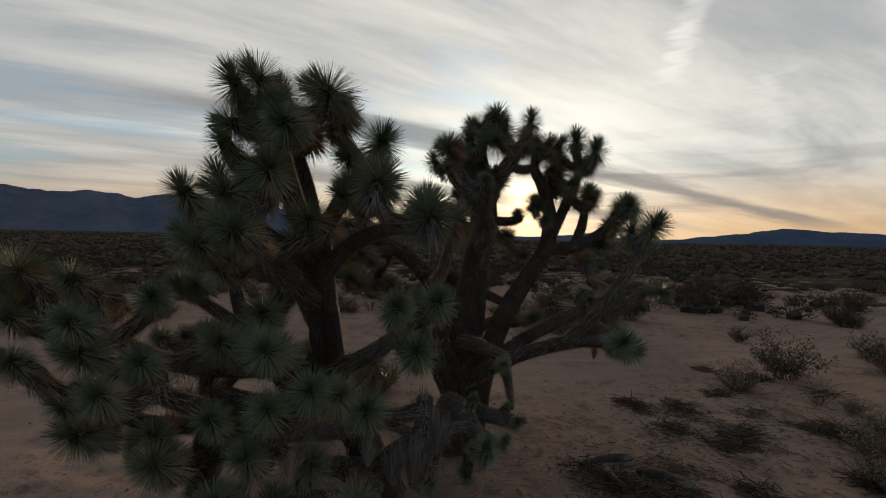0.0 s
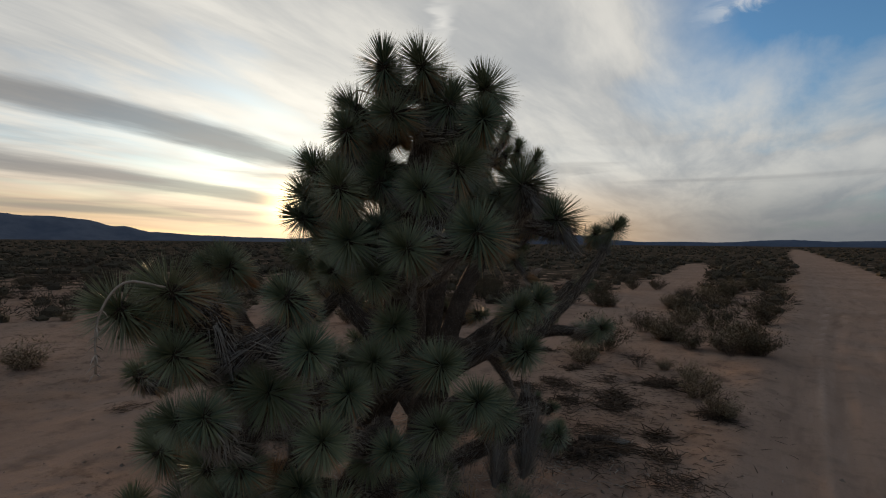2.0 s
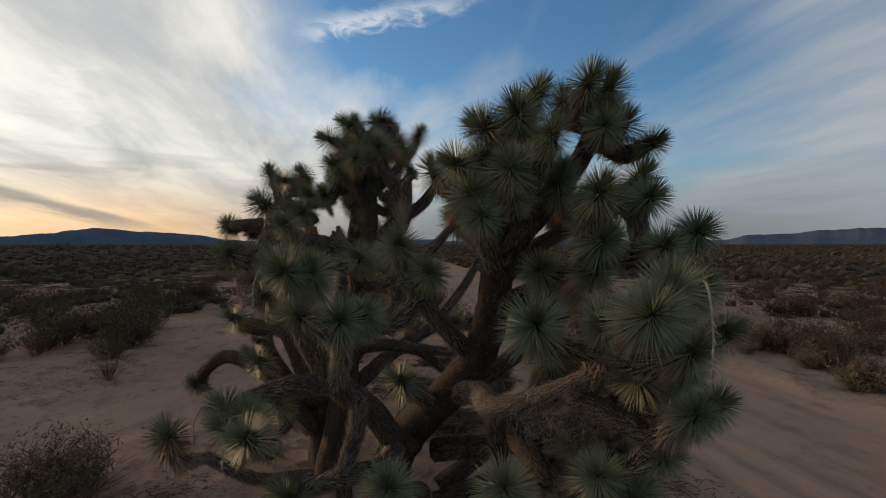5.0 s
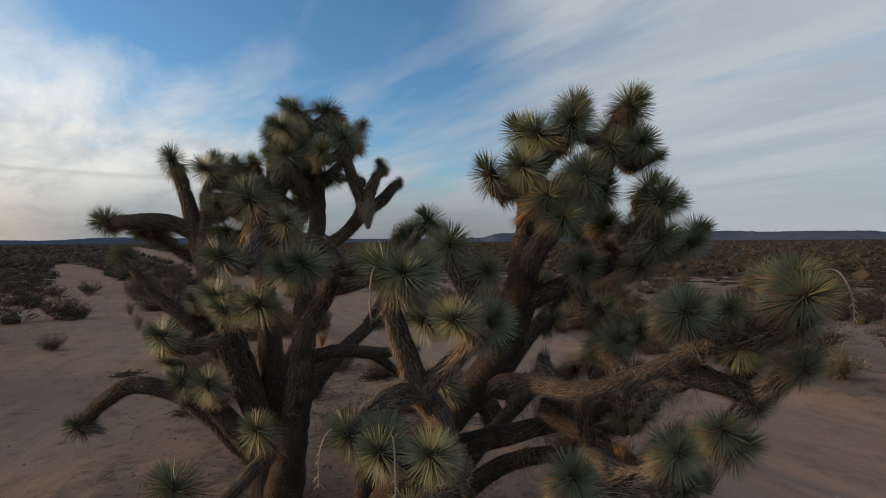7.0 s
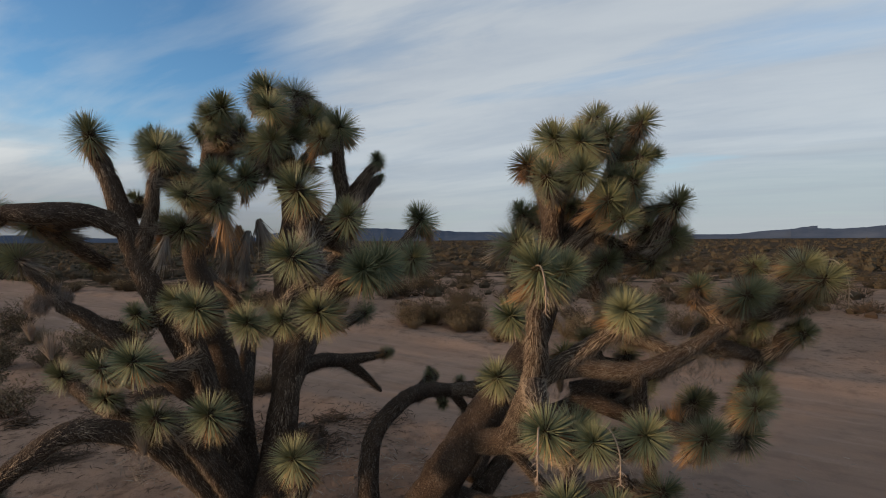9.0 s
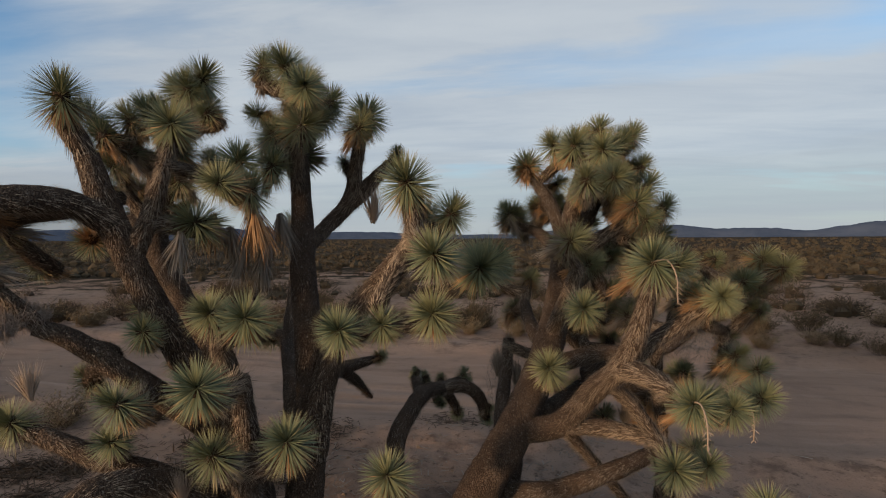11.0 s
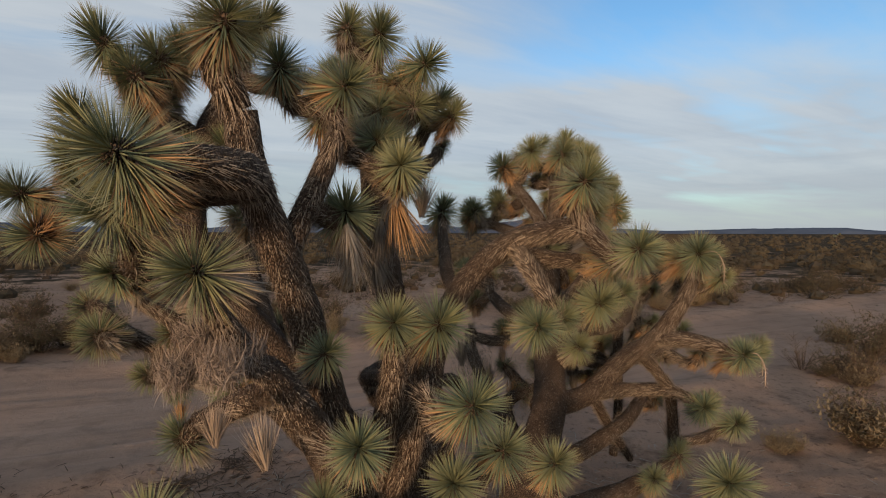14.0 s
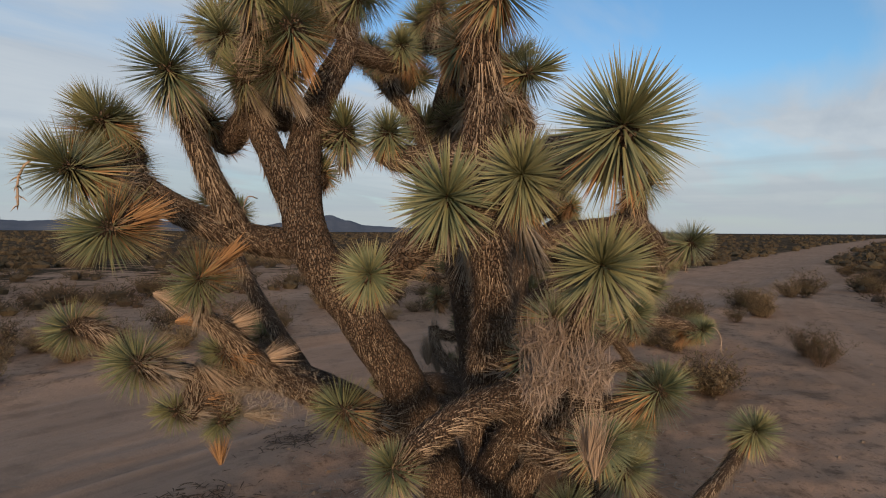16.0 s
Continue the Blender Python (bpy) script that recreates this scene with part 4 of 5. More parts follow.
more_heads(south, [(-.31, -.98, 2.96, .21, -98, 43), (-.57, -1.32, 2.95, .23, -122, 50), (-.14, -1.31, 2.87, .24, -125, 37), (-.15, -.61, 2.84, .25, 2, 40), (-.80, -.75, 2.78, .25, -96, 37), (-.49, -.42, 2.77, .25, -39, 33), (-.72, -.46, 2.71, .25, -11, 29), (.18, -.71, 2.67, .25, 154, 40), (-.75, -1.29, 2.63, .20, -93, 11), (-.31, -1.60, 2.59, .19, -150, 17), (-.77, -.51, 2.48, .20, -131, 25), (-.91, -.34, 2.43, .23, -61, 15), (-.68, -1.01, 2.38, .17, -98, 20), (.22, -1.17, 2.33, .25, 6, 39)])
more_heads(south, [(.22, -1.01, 2.26, .21, 156, 28), (-1.04, -.53, 2.23, .23, -140, 36), (-.68, -1.57, 2.19, .20, -119, 17), (.53, -1.01, 2.17, .25, 173, 39), (.53, -1.13, 2.13, .25, -11, 51), (-1.10, -.60, 2.07, .21, -107, 19), (-.31, -1.19, 2.05, .22, -94, 20), (-.80, -1.24, 2.00, .19, -126, 20), (-.52, -1.85, 1.98, .22, -110, 26), (-.76, .12, 1.90, .24, -116, 27), (-.79, -1.65, 1.89, .20, -119, 22), (-1.48, .59, 1.77, .25, -3, 43), (-1.63, .47, 1.74, .19, -75, 25), (-.67, -.88, 1.73, .21, -100, 24)])
more_heads(south, [(-1.47, .37, 1.73, .24, -120, 34), (-1.83, -1.61, 1.72, .21, -87, 30), (-.79, -.13, 1.70, .20, -113, 24), (-1.38, -1.79, 1.69, .16, -123, 36), (-1.19, -1.31, 1.53, .18, 159, 32), (-1.82, .24, 1.52, .17, -24, 21), (-1.69, -1.34, 1.52, .16, -88, 14), (.60, -.93, 1.50, .21, 174, 37), (-1.73, -.01, 1.49, .21, -123, 24), (-1.56, -.05, 1.49, .18, -120, 29), (-1.29, -1.91, 1.48, .16, -168, 31), (.33, -1.06, 1.47, .20, 175, 42), (-1.79, -1.71, 1.47, .17, -133, 33), (-.93, .37, 1.39, .21, -31, 28)])
more_heads(south, [(-1.56, -1.46, 1.28, .18, -42, 19), (-.98, -1.00, 1.24, .18, -99, 40), (-1.68, -1.81, 1.24, .15, -140, 38), (-1.06, -1.68, 1.22, .16, -164, 39), (-1.78, -1.72, 1.21, .15, -126, 35), (.47, -.97, 1.15, .21, 178, 41), (-1.21, -1.81, 1.07, .18, -167, 39), (-.18, -1.38, .98, .21, -172, 36), (-1.77, .78, .95, .20, -4, 34), (-2.07, .36, .94, .18, -51, 31), (-1.54, -1.62, .94, .15, -130, 38), (-1.95, .61, .92, .17, -30, 37), (-1.81, .55, .92, .20, -113, 32), (-.57, .24, .87, .23, -29, 38)])
more_heads(south, [(-.43, -1.38, .86, .20, 161, 37), (-1.66, -1.32, .85, .19, -94, 45), (-1.88, -.94, .83, .20, -104, 46), (-.77, -1.46, .82, .17, -159, 40), (.14, -1.12, .77, .22, 172, 33), (-1.91, -.39, .75, .20, -117, 50), (-1.19, -1.28, .63, .19, 169, 36), (-.57, -1.41, .57, .19, -156, 43), (-1.71, -1.10, .57, .21, -179, 24), (-1.59, .48, .41, .21, -7, 30), (-1.74, .22, .39, .18, -32, 37)])
more_heads(south, [(-2.06, .05, .13, .22, -15, 31)])
# smaller heads that fill out the crowns
more_heads(south, [(-0.05, -1.0, 2.49, 0.19, -143, 32), (-0.06, -0.91, 2.3, 0.19, -143, 32), (-0.06, -1.06, 2.23, 0.18, -143, 32)])
more_heads(south, [(-.82, -.78, 2.42, .2, -80, 40), (-.72, -1.0, 2.3, .2, -90, 40), (-.95, -.75, 2.2, .19, -85, 20), (-.6, -.3, 2.35, .19, -30, 40)])
more_heads(north, [(1.20, 1.66, 3.34, .21, -149, 80), (1.99, 2.03, 3.20, .22, 72, 58), (2.06, 1.73, 3.13, .22, 95, 58), (.91, 1.22, 3.08, .22, -146, 58), (.86, 1.55, 2.99, .22, -120, 58), (2.12, 2.36, 2.93, .22, 56, 58), (.52, 1.24, 2.82, .20, -126, 58), (1.32, 2.52, 2.81, .22, 2, 58), (2.11, 2.57, 2.78, .22, 46, 58)])
more_heads(north, [(.96, 1.73, 2.75, .22, -102, 58), (2.22, 1.63, 2.68, .20, 100, 58), (2.17, 2.38, 2.67, .22, 56, 58), (1.06, 1.54, 2.66, .21, -137, 58), (2.33, 2.21, 2.64, .20, 68, 58), (1.13, 2.40, 2.58, .20, -16, 58), (2.54, 1.86, 2.50, .20, 87, 58), (.81, 1.84, 2.48, .20, -85, 58)])
more_heads(north, [(.71, 2.08, 2.28, .21, -65, 58), (2.91, 2.03, 2.23, .22, 82, 58)])
more_heads(south, [(-.54, -.86, 2.97, .22, -166, 58), (-.74, -1.22, 2.95, .22, -155, 58), (-.40, -1.41, 2.73, .21, 172, 58), (-.90, -1.00, 2.60, .20, -127, 58), (-.72, -.13, 2.43, .22, -21, 58), (-1.04, -.76, 2.39, .22, -96, 58), (-.40, -1.52, 2.36, .22, 173, 58), (-1.02, -1.30, 2.23, .21, -139, 58), (.51, -.82, 2.21, .22, 97, 58), (-.98, -1.33, 1.93, .22, -143, 30), (-.82, -1.27, 1.74, .20, -151, 30)])
more_heads(south, [(-2.00, -1.55, 1.64, .21, -120, 30), (-1.77, -1.06, 1.54, .22, -106, 30), (-.60, -1.06, 1.41, .21, -164, 30), (-1.43, -1.68, 1.27, .22, -136, 30), (-.81, -1.27, 1.25, .20, -151, 30), (-.44, -1.42, 1.23, .22, 175, 30), (-.42, -1.24, 1.19, .20, 172, 30), (-.81, -1.02, 1.17, .22, -136, 30), (.00, -1.27, .92, .20, 139, 30), (-1.59, -1.48, .72, .22, -126, 30), (-.80, -1.18, .66, .20, -148, 30), (-1.10, -1.50, .55, .22, -143, 30), (-1.30, -1.20, .45, .21, -122, 30), (-.24, -1.01, .36, .22, 140, 30)])
more_heads(south, [(-.75, -1.45, .30, .20, -162, 30), (.15, -1.35, .25, .20, 135, 30), (-.95, -1.15, .20, .21, -135, 30), (-.50, -1.10, .10, .22, 180, 30), (-.05, -.95, .05, .21, 119, 30)])
for x, y, z, size, mat in [(1.17, 3.36, 1.14, .15, 0), (1.05, 3.22, 1.0, .19, 0), (.53, -.89, .62, .22, 2), (.15, -1.05, .35, .2, 2),
                           (-.35, -1.2, .3, .2, 0), (-1.3, -.9, .45, .2, 1), (-1.46, .02, -.1, .2, 0), (-1.7, -1.2, .5, .2, 0), (2.5, 1.6, .5, .16, 1), (.6, 2.6, .3, .2, 0), (.84, .84, 2.03, .31, 0), (.62, -.8, .35, .3, 2), (.45, -.95, .2, .3, 2), (.3, -.8, .1, .28, 2), (.05, -.9, -.1, .26, 1),
                           (-.3, -.9, -.15, .26, 2), (-.7, -1.1, 0, .26, 2), (-1.0, -.9, .1, .25, 1)]:
    dead_head(south if y < 1 else north, x, y, z, size, (0.12 * math.sin(40 * x), 0.12 * math.cos(40 * y), -1), mat)
# dead heads drooping under the crown, and lying over along the low limb
for x, y, z, size, mat in [(.82, 2.01, 2.15, .34, 1), (1.1, 2.03, 2.0, .3, 2), (1.06, 1.87, 2.05, .3, 1), (.95, 1.8, 2.0, .3, 2), (.93, 1.72, 2.1, .32, 2), (1.11, 2.15, 2.1, .3, 1), (1.06, 1.94, 1.85, .28, 2),
                           (.98, 2.43, 1.95, .28, 2), (.99, 1.83, 1.8, .28, 2)]:
    dead_head(north, x, y, z, size, (0.25 * math.sin(40 * x), 0.25 * math.cos(40 * y), 1), mat)
for x, y, z, size, mat in [(2.78, 1.86, 1.55, .2, 0), (2.69, 1.79, 1.39, .22, 1), (2.61, 1.67, 1.14, .24, 0), (2.43, 1.62, .95, .22, 2), (2.31, 1.65, 1.11, .22, 0), (2.68, 1.6, .88, .22, 1), (2.37, 1.64, .8, .2, 2), (2.51, 1.74, 1.32, .22, 0)]:
    dead_head(north, x, y, z, size, (0.8 + 0.3 * math.sin(50 * x), -0.2 + 0.4 * math.cos(50 * y), 0.4 * math.sin(90 * z)), mat)
tangle(north, 1.33, 3.34, 1.40, .06, .06, 1000, NEST, 3)
tangle(north, 1.16, 3.33, 1.42, .075, .07, 1300, NEST, 16)
tangle(north, 1.29, 3.27, 1.53, .08, .035, 900, NEST, 4)
tangle(north, 1.2, 3.22, 1.46, .14, .05, 1500, NEST, 17)
tangle(north, .95, 2.55, .15, .25, .2, 672, GREY, 5)
tangle(north, 2.2, 1.7, .95, .3, .15, 672, GREY, 6)
tangle(south, -1.25, -1.1, .95, .3, .2, 1120, GREY, 8)
tangle(south, .5, -.8, .3, .26, .45, 1500, GREY, 9)
tangle(south, -.2, -.8, .0, .4, .3, 1500, GREY, 13)
tangle(south, -.25, -.95, .5, .3, .25, 1120, GREY, 10)
for x, y, z, way, length in [(-1.80, -1.70, 1.72, 3.3, .36), (-1.86, .53, .95, 3.3, .28), (-1.48, .60, 1.74, 2.9, .28), (-1.75, .77, .95, 2.4, .26),
                             (-.67, -.8, 2.86, 3.0, .24), (2.98, 2.4, 2.14, .4, .2), (2.36, .54, 2.13, .8, .22)]:
    flower_stalk(south if y < 1 else north, x, y, z, way, length)


# ------------------------------------------------------------ shrubs
def shrub_mesh(seed, wide, tall, stems, mats, leafy):
    """Twigs fanning from one foot, forked, with tiny leaves; wood and leaf as two materials' meshes."""
    r, wood, leaf = random.Random(seed), Blades(), Blades()
    for i in range(stems):
        turn, lean = r.uniform(0, 6.283), r.uniform(0.05, 1.0) ** 0.7
        way = Vector((math.cos(turn) * lean * wide / tall, math.sin(turn) * lean * wide / tall, 1)).normalized()
        long = tall * r.uniform(0.6, 1.05)
        foot = Vector((math.cos(turn), math.sin(turn), 0)) * r.uniform(0, 0.08) * wide + Vector((0, 0, -0.05))
        wood.blade(foot, way, long, 0.0034 * tall / 0.7, bend=r.uniform(-0.15, 0.3), steps=2, thick=0.8)
        for _ in range(6):
            s = r.uniform(0.25, 1.0)
            at = foot + way * long * s
            turn2 = r.uniform(0, 6.283)
            out = (way + Vector((math.cos(turn2), math.sin(turn2), r.uniform(-0.1, 0.5))) * 1.2).normalized()
            short = long * r.uniform(0.15, 0.38)
            wood.blade(at, out, short, 0.0042 * tall / 0.7, bend=0.05, steps=1, thick=0.8)
            for _ in range(leafy):
                q = at + out * short * r.uniform(0.25, 1.05) + Vector((r.gauss(0, .03), r.gauss(0, .03), r.gauss(0, .03)))
                d = Vector((r.uniform(-1, 1), r.uniform(-1, 1), r.uniform(-0.3, 1)))
                leaf.blade(q, d, r.uniform(0.03, 0.065), r.uniform(0.008, 0.016), steps=1)
    return wood.mesh("twig_bush", mats[0]), (leaf.mesh("foliage", mats[1]) if leafy else None)


SHRUBS = [shrub_mesh(1, .75, .75, 44, (TWIG, OLIVE), 5), shrub_mesh(2, .7, .6, 44, (TWIG, OLIVE), 5), shrub_mesh(3, .62, .5, 50, (TWIG, STRAW), 4),
          shrub_mesh(4, .5, .45, 60, (STRAW, STRAW), 3), shrub_mesh(5, .5, .6, 30, (TWIG, TWIG), 0)]
SHRUB_WORDS = ["olive-brown creosote shrub on the sand", "low dark bushy desert shrub on the sand", "dry straw-tinted desert shrub on the sand",
               "pale tan tuft of dry desert grass", "bare grey-brown shrub of dead twigs"]
first_of = {}


def shrub(kind, x, y, size, turn=0.0):
    m = pose(x, y, ground_height(x, y) - 0.01, 0, 0, turn) @ Matrix.Diagonal((size, size, size, 1))
    if kind in first_of:
        ob = copy_thing(first_of[kind], m)
        ob.scale = (size, size, size)
        return ob
    wood, leaf = SHRUBS[kind]
    ob = new("desert_shrub")
    part("twig_bush", wood, ob)
    if leaf:
        part("foliage", leaf, ob)
    ob.matrix_basis = m
    first_of[kind] = tagged(ob, SHRUB_WORDS[kind], "shrub", group="desert shrubs")
    return ob


for kind, x, y, size in [(0, -4.7, -2.0, .8), (0, -8.2, -2.8, .9), (1, -7.6, -5.7, .9), (0, -12.6, -9.0, 1.2), (1, -5.7, -4.9, .6), (2, -3.4, -1.6, .5),
                         (4, 5.8, 1.3, .7), (3, 7.0, 2.6, .9), (4, 7.0, 3.9, .8), (1, 10.3, 3.6, .8), (1, 10.3, 6.1, 1.0), (0, 12.9, 6.3, 1.3), (0, -.1, 16.0, 1.3),
                         (1, -3.0, 13.9, 1.3), (2, 6.2, 1.9, 1.1), (0, 10.5, 6.9, 1.1), (1, 8.9, 9.4, .8), (3, 7.2, 3.4, .6), (0, 17.5, 16.0, 1.6), (4, 2.8, 8.2, .9)]:
    shrub(kind, x, y, size, 57 * x)
for kind, x, y, size in [(2, -.6, 4.15, 1.25), (4, -1.3, 3.6, 1.0), (0, 14.2, 18.1, 1.4), (1, 5.5, 12.9, 1.2), (0, 13.4, 20.1, 1.5), (4, .8, 8.9, .9), (1, -.7, 13.3, 1.2),
                         (1, 13.8, 8.2, 1.2), (0, 7.7, -18.0, 1.5), (3, 2.9, -9.2, 1.1), (3, 9.0, -5.6, 1.2), (1, 10.5, -4.7, 1.1), (2, 5.6, 1.0, .8), (3, 15.6, -1.2, 1.3),
                         (1, 16.9, -.4, 1.2), (3, 9.8, -3.9, 1.0), (1, -6.5, -14.4, 1.1), (1, -5.4, -15.2, 1.2), (3, 5.7, -7.1, 1.2), (3, -.7, -10.2, 1.1)]:
    shrub(kind, x, y, size, 91 * x)


shrub(4, -1.1, 3.35, 1.5, 20)
shrub(4, -1.6, 2.95, 1.3, 40)
shrub(1, -1.5, 3.05, 1.15, 160)
shrub(4, -.8, 3.65, 1.35, 140)
shrub(4, -1.3, 3.6, 1.2, 75)
shrub(4, 2.7, 8.0, 1.2, 77)
for kind, x, y, size in [(4, -5.55, -5.27, 1.3), (0, -7.15, -5.9, 1.5), (4, -4.47, -2.06, 1.25), (3, -3.24, -1.5, .7), (4, -7.96, -2.7, 1.3), (4, -4.69, -2.05, 1.1), (2, -13.5, -9.2, 1.6), (1, -19.6, -11.9, 1.8),
                         (3, 5.55, .95, .7), (4, 5.4, 1.0, .9), (3, 16.6, .3, 1.7), (3, 15.5, -.9, 1.6), (3, 13.0, -2.2, 1.6), (2, 11.3, -4.5, 1.5), (3, 8.9, -5.0, 1.4), (3, 7.2, -5.3, 1.5), (1, 14.3, 17.8, 1.7), (1, 12.0, 17.6, 1.7),
                         (1, 5.8, 12.0, 2.0), (0, 4.6, 12.4, 1.8), (1, 7.0, 12.3, 1.8)]:
    shrub(kind, x, y, size, 47 * x)
for kind, x, y, size in [(1, 5.6, 12.5, 1.6), (4, 5.0, 12.9, 1.7), (4, 13.1, 17.5, 1.9), (1, 13.6, 17.9, 1.6), (1, 7.7, 19.2, 1.9), (4, 8.4, 18.6, 1.8), (1, 13.2, 20.8, 1.7), (4, 3.5, 11.6, 1.5), (1, 3.9, 12.0, 1.3),
                         (4, 1.8, 14.0, 1.6), (1, 1.4, 14.4, 1.5), (1, 2.7, 20.2, 1.8), (4, .9, 9.1, 1.3), (4, 8.7, -5.4, 1.2), (4, 10.8, -4.4, 1.4), (1, 13.2, -7.4, 1.7), (4, 12.6, -7.0, 1.5), (4, -1.9, 13.8, 1.5)]:
    shrub(kind, x, y, size, 39 * x)
# bushes in loose thickets: (x, y, width of the whole)
clump = random.Random(31)
for x, y, wide in [(-8.4, -7.1, 2.2), (-12.2, -8.1, 2.6), (-18.2, -11.3, 2.5), (-4.4, -1.8, 1.1), (-8.5, -3.3, 1.2), (-5.9, -4.7, 1.4), (4.4, 11.5, 4.6), (12.2, 23.4, 3.6), (14.2, 18.1, 2.2),
                   (11.1, 17.2, 2.8), (-.6, 4.1, 1.5), (9.1, -5.6, 1.7), (10.5, -4.4, 1.5), (7.3, -5.5, 1.5), (21.3, -9.4, 2.2), (17.7, -6.7, 2.7), (14.5, 12.1, 2.4), (22.2, 17.0, 2.6), (10.3, 5.7, 1.6)]:
    for k in range(1 + int(wide * 1.1)):
        shrub(clump.choice([0, 1, 1, 2, 4]), x + clump.gauss(0, 0.24) * (wide - 0.9), y + clump.gauss(0, 0.24) * (wide - 0.9), clump.uniform(0.95, 1.5), clump.uniform(0, 360))
for x, y, wide in [(-3.2, 13.1, 2.4), (-1.0, 12.7, 1.6), (12.9, 5.7, 1.8), (10.0, 5.8, 1.4), (10.3, 3.3, 1.3), (22.6, 12.7, 4.0), (29.8, 7.3, 3.5), (16.1, 10.2, 2.4), (3.5, -8.9, 1.8), (2.6, -9.0, 1.4),
                   (6.3, -7.8, 2.0), (-6.7, -14.8, 2.0), (-5.1, -13.1, 1.8), (7.4, -9.6, 1.7), (14.1, -2.9, 1.5), (10.5, -5.0, 1.6), (-8.3, -8.7, 1.6), (7.4, -8.2, 1.6), (.4, -12.8, 3.4)]:
    for k in range(1 + int(wide * 1.1)):
        shrub(clump.choice([0, 1, 1, 2, 3]), x + clump.gauss(0, 0.24) * (wide - 0.9), y + clump.gauss(0, 0.24) * (wide - 0.9), clump.uniform(0.95, 1.5), clump.uniform(0, 360))


def free(x, y, margin=0.5):
    return abs(along(ROAD, x, y)) > 2.6 + margin and abs(along(TRACK, x, y)) > 1.3 + margin and math.hypot(x - 0.3, y - 0.5) > 7.0


scatter = random.Random(5)
placed = 0
while placed < 105:
    a, r = scatter.uniform(0, 6.283), 8 + 34 * scatter.random() ** 0.8
    x, y = r * math.sin(a), r * math.cos(a)
    if free(x, y):
        shrub(scatter.choice([0, 0, 1, 1, 1, 2, 3, 4]), x, y, scatter.uniform(0.7, 1.5), scatter.uniform(0, 360))
        placed += 1
# a hedge of scrub along both sides of the road
for k in range(110):
    s = scatter.uniform(-40, 45)
    x = s
    y = next(ay + (by - ay) * (x - ax) / (bx - ax) for (ax, ay), (bx, by) in zip(ROAD, ROAD[1:]) if ax <= x <= bx)
    off = scatter.choice([-1, 1]) * scatter.uniform(3.2, 7.0)
    x, y = x - off * 0.5, y + off * 0.87
    if free(x, y, 0.1):
        shrub(scatter.choice([1, 2, 2, 3, 0]), x, y, scatter.uniform(0.9, 1.7), scatter.uniform(0, 360))


def far_scrub(name, label, count, r0, r1, size0, size1, mat, seed, blades=16, heart=1.0):
    r, b = random.Random(seed), Blades()
    done = 0
    while done < count:
        a, d = r.uniform(0, 6.283), r0 * (r1 / r0) ** r.random()
        x, y = d * math.sin(a), d * math.cos(a)
        if abs(along(ROAD, x, y)) < 3.2 or abs(along(TRACK, x, y)) < 1.8:
            continue
        if noise.noise(Vector((x * .11, y * .11, 4))) < r.uniform(-.45, .25):
            continue
        done += 1
        size = r.uniform(size0, size1) * (1 + d / 250)
        # a dense dark heart of twigs, ragged and low
        at = len(b.verts)
        for wide, tall in ((.34 * heart, -.05), (.42 * heart, .2 * heart)):
            for k in range(6):
                q, w = k * 1.047 + r.uniform(-.3, .3), wide * size * r.uniform(.6, 1.15)
                b.verts.append(Vector((x + math.cos(q) * w, y + math.sin(q) * w, tall * size * r.uniform(.7, 1.3))))
        b.verts.append(Vector((x + r.uniform(-.1, .1) * size, y + r.uniform(-.1, .1) * size, heart * size * r.uniform(.34, .5))))
        b.u += [.35] * 13
        b.v += [0.5 * r.random()] * 13
        for k in range(6):
            j = (k + 1) % 6
            b.faces += [(at + k, at + j, at + 6 + j, at + 6 + k), (at + 6 + k, at + 6 + j, at + 12)]
        for _ in range(blades):
            turn, out, up = r.uniform(0, 6.283), r.random() ** 0.6, r.random()
            at = Vector((x + math.cos(turn) * out * size * .5, y + math.sin(turn) * out * size * .5, (1 - 0.6 * out) * (.15 + .85 * up) * size * .62))
            way = Vector((math.cos(turn) * out + r.uniform(-.7, .7), math.sin(turn) * out + r.uniform(-.7, .7), r.uniform(.1, 1.1)))
            b.blade(at, way, size * r.uniform(.15, .36), size * r.uniform(.012, .028) * (60 / blades) ** 0.5, bend=.1, steps=1, thick=.8)
    tagged(new(name, b.mesh(name, mat)), label, "scrub", kind="stuff")


DRY = material("dry_brush", leaf_look((0.15, 0.115, 0.072), (0.10, 0.077, 0.050), (0.165, 0.128, 0.084), 0.9))
BRUSH = material("brush_leaf", leaf_look((0.080, 0.066, 0.044), (0.066, 0.052, 0.038), (0.088, 0.073, 0.052), 0.9))
far_scrub("far_scrub", "brown desert scrub covering the plain", 9000, 40, 700, 0.7, 1.4, BRUSH, 21, 10, 0.9)
far_scrub("middle_scrub", "low brown bushes standing thick on the sand", 1250, 17, 85, 0.6, 1.3, BRUSH, 23, 110, 0.72)
far_scrub("dead_scrub", "bare brown bushes between the green ones", 380, 14, 60, 0.45, 0.95, TWIG, 24, 100, 0.6)
far_scrub("dry_far_scrub", "straw-coloured dry brush dotted over the plain", 200, 16, 60, 0.35, 0.6, DRY, 22, 60, 0.3)


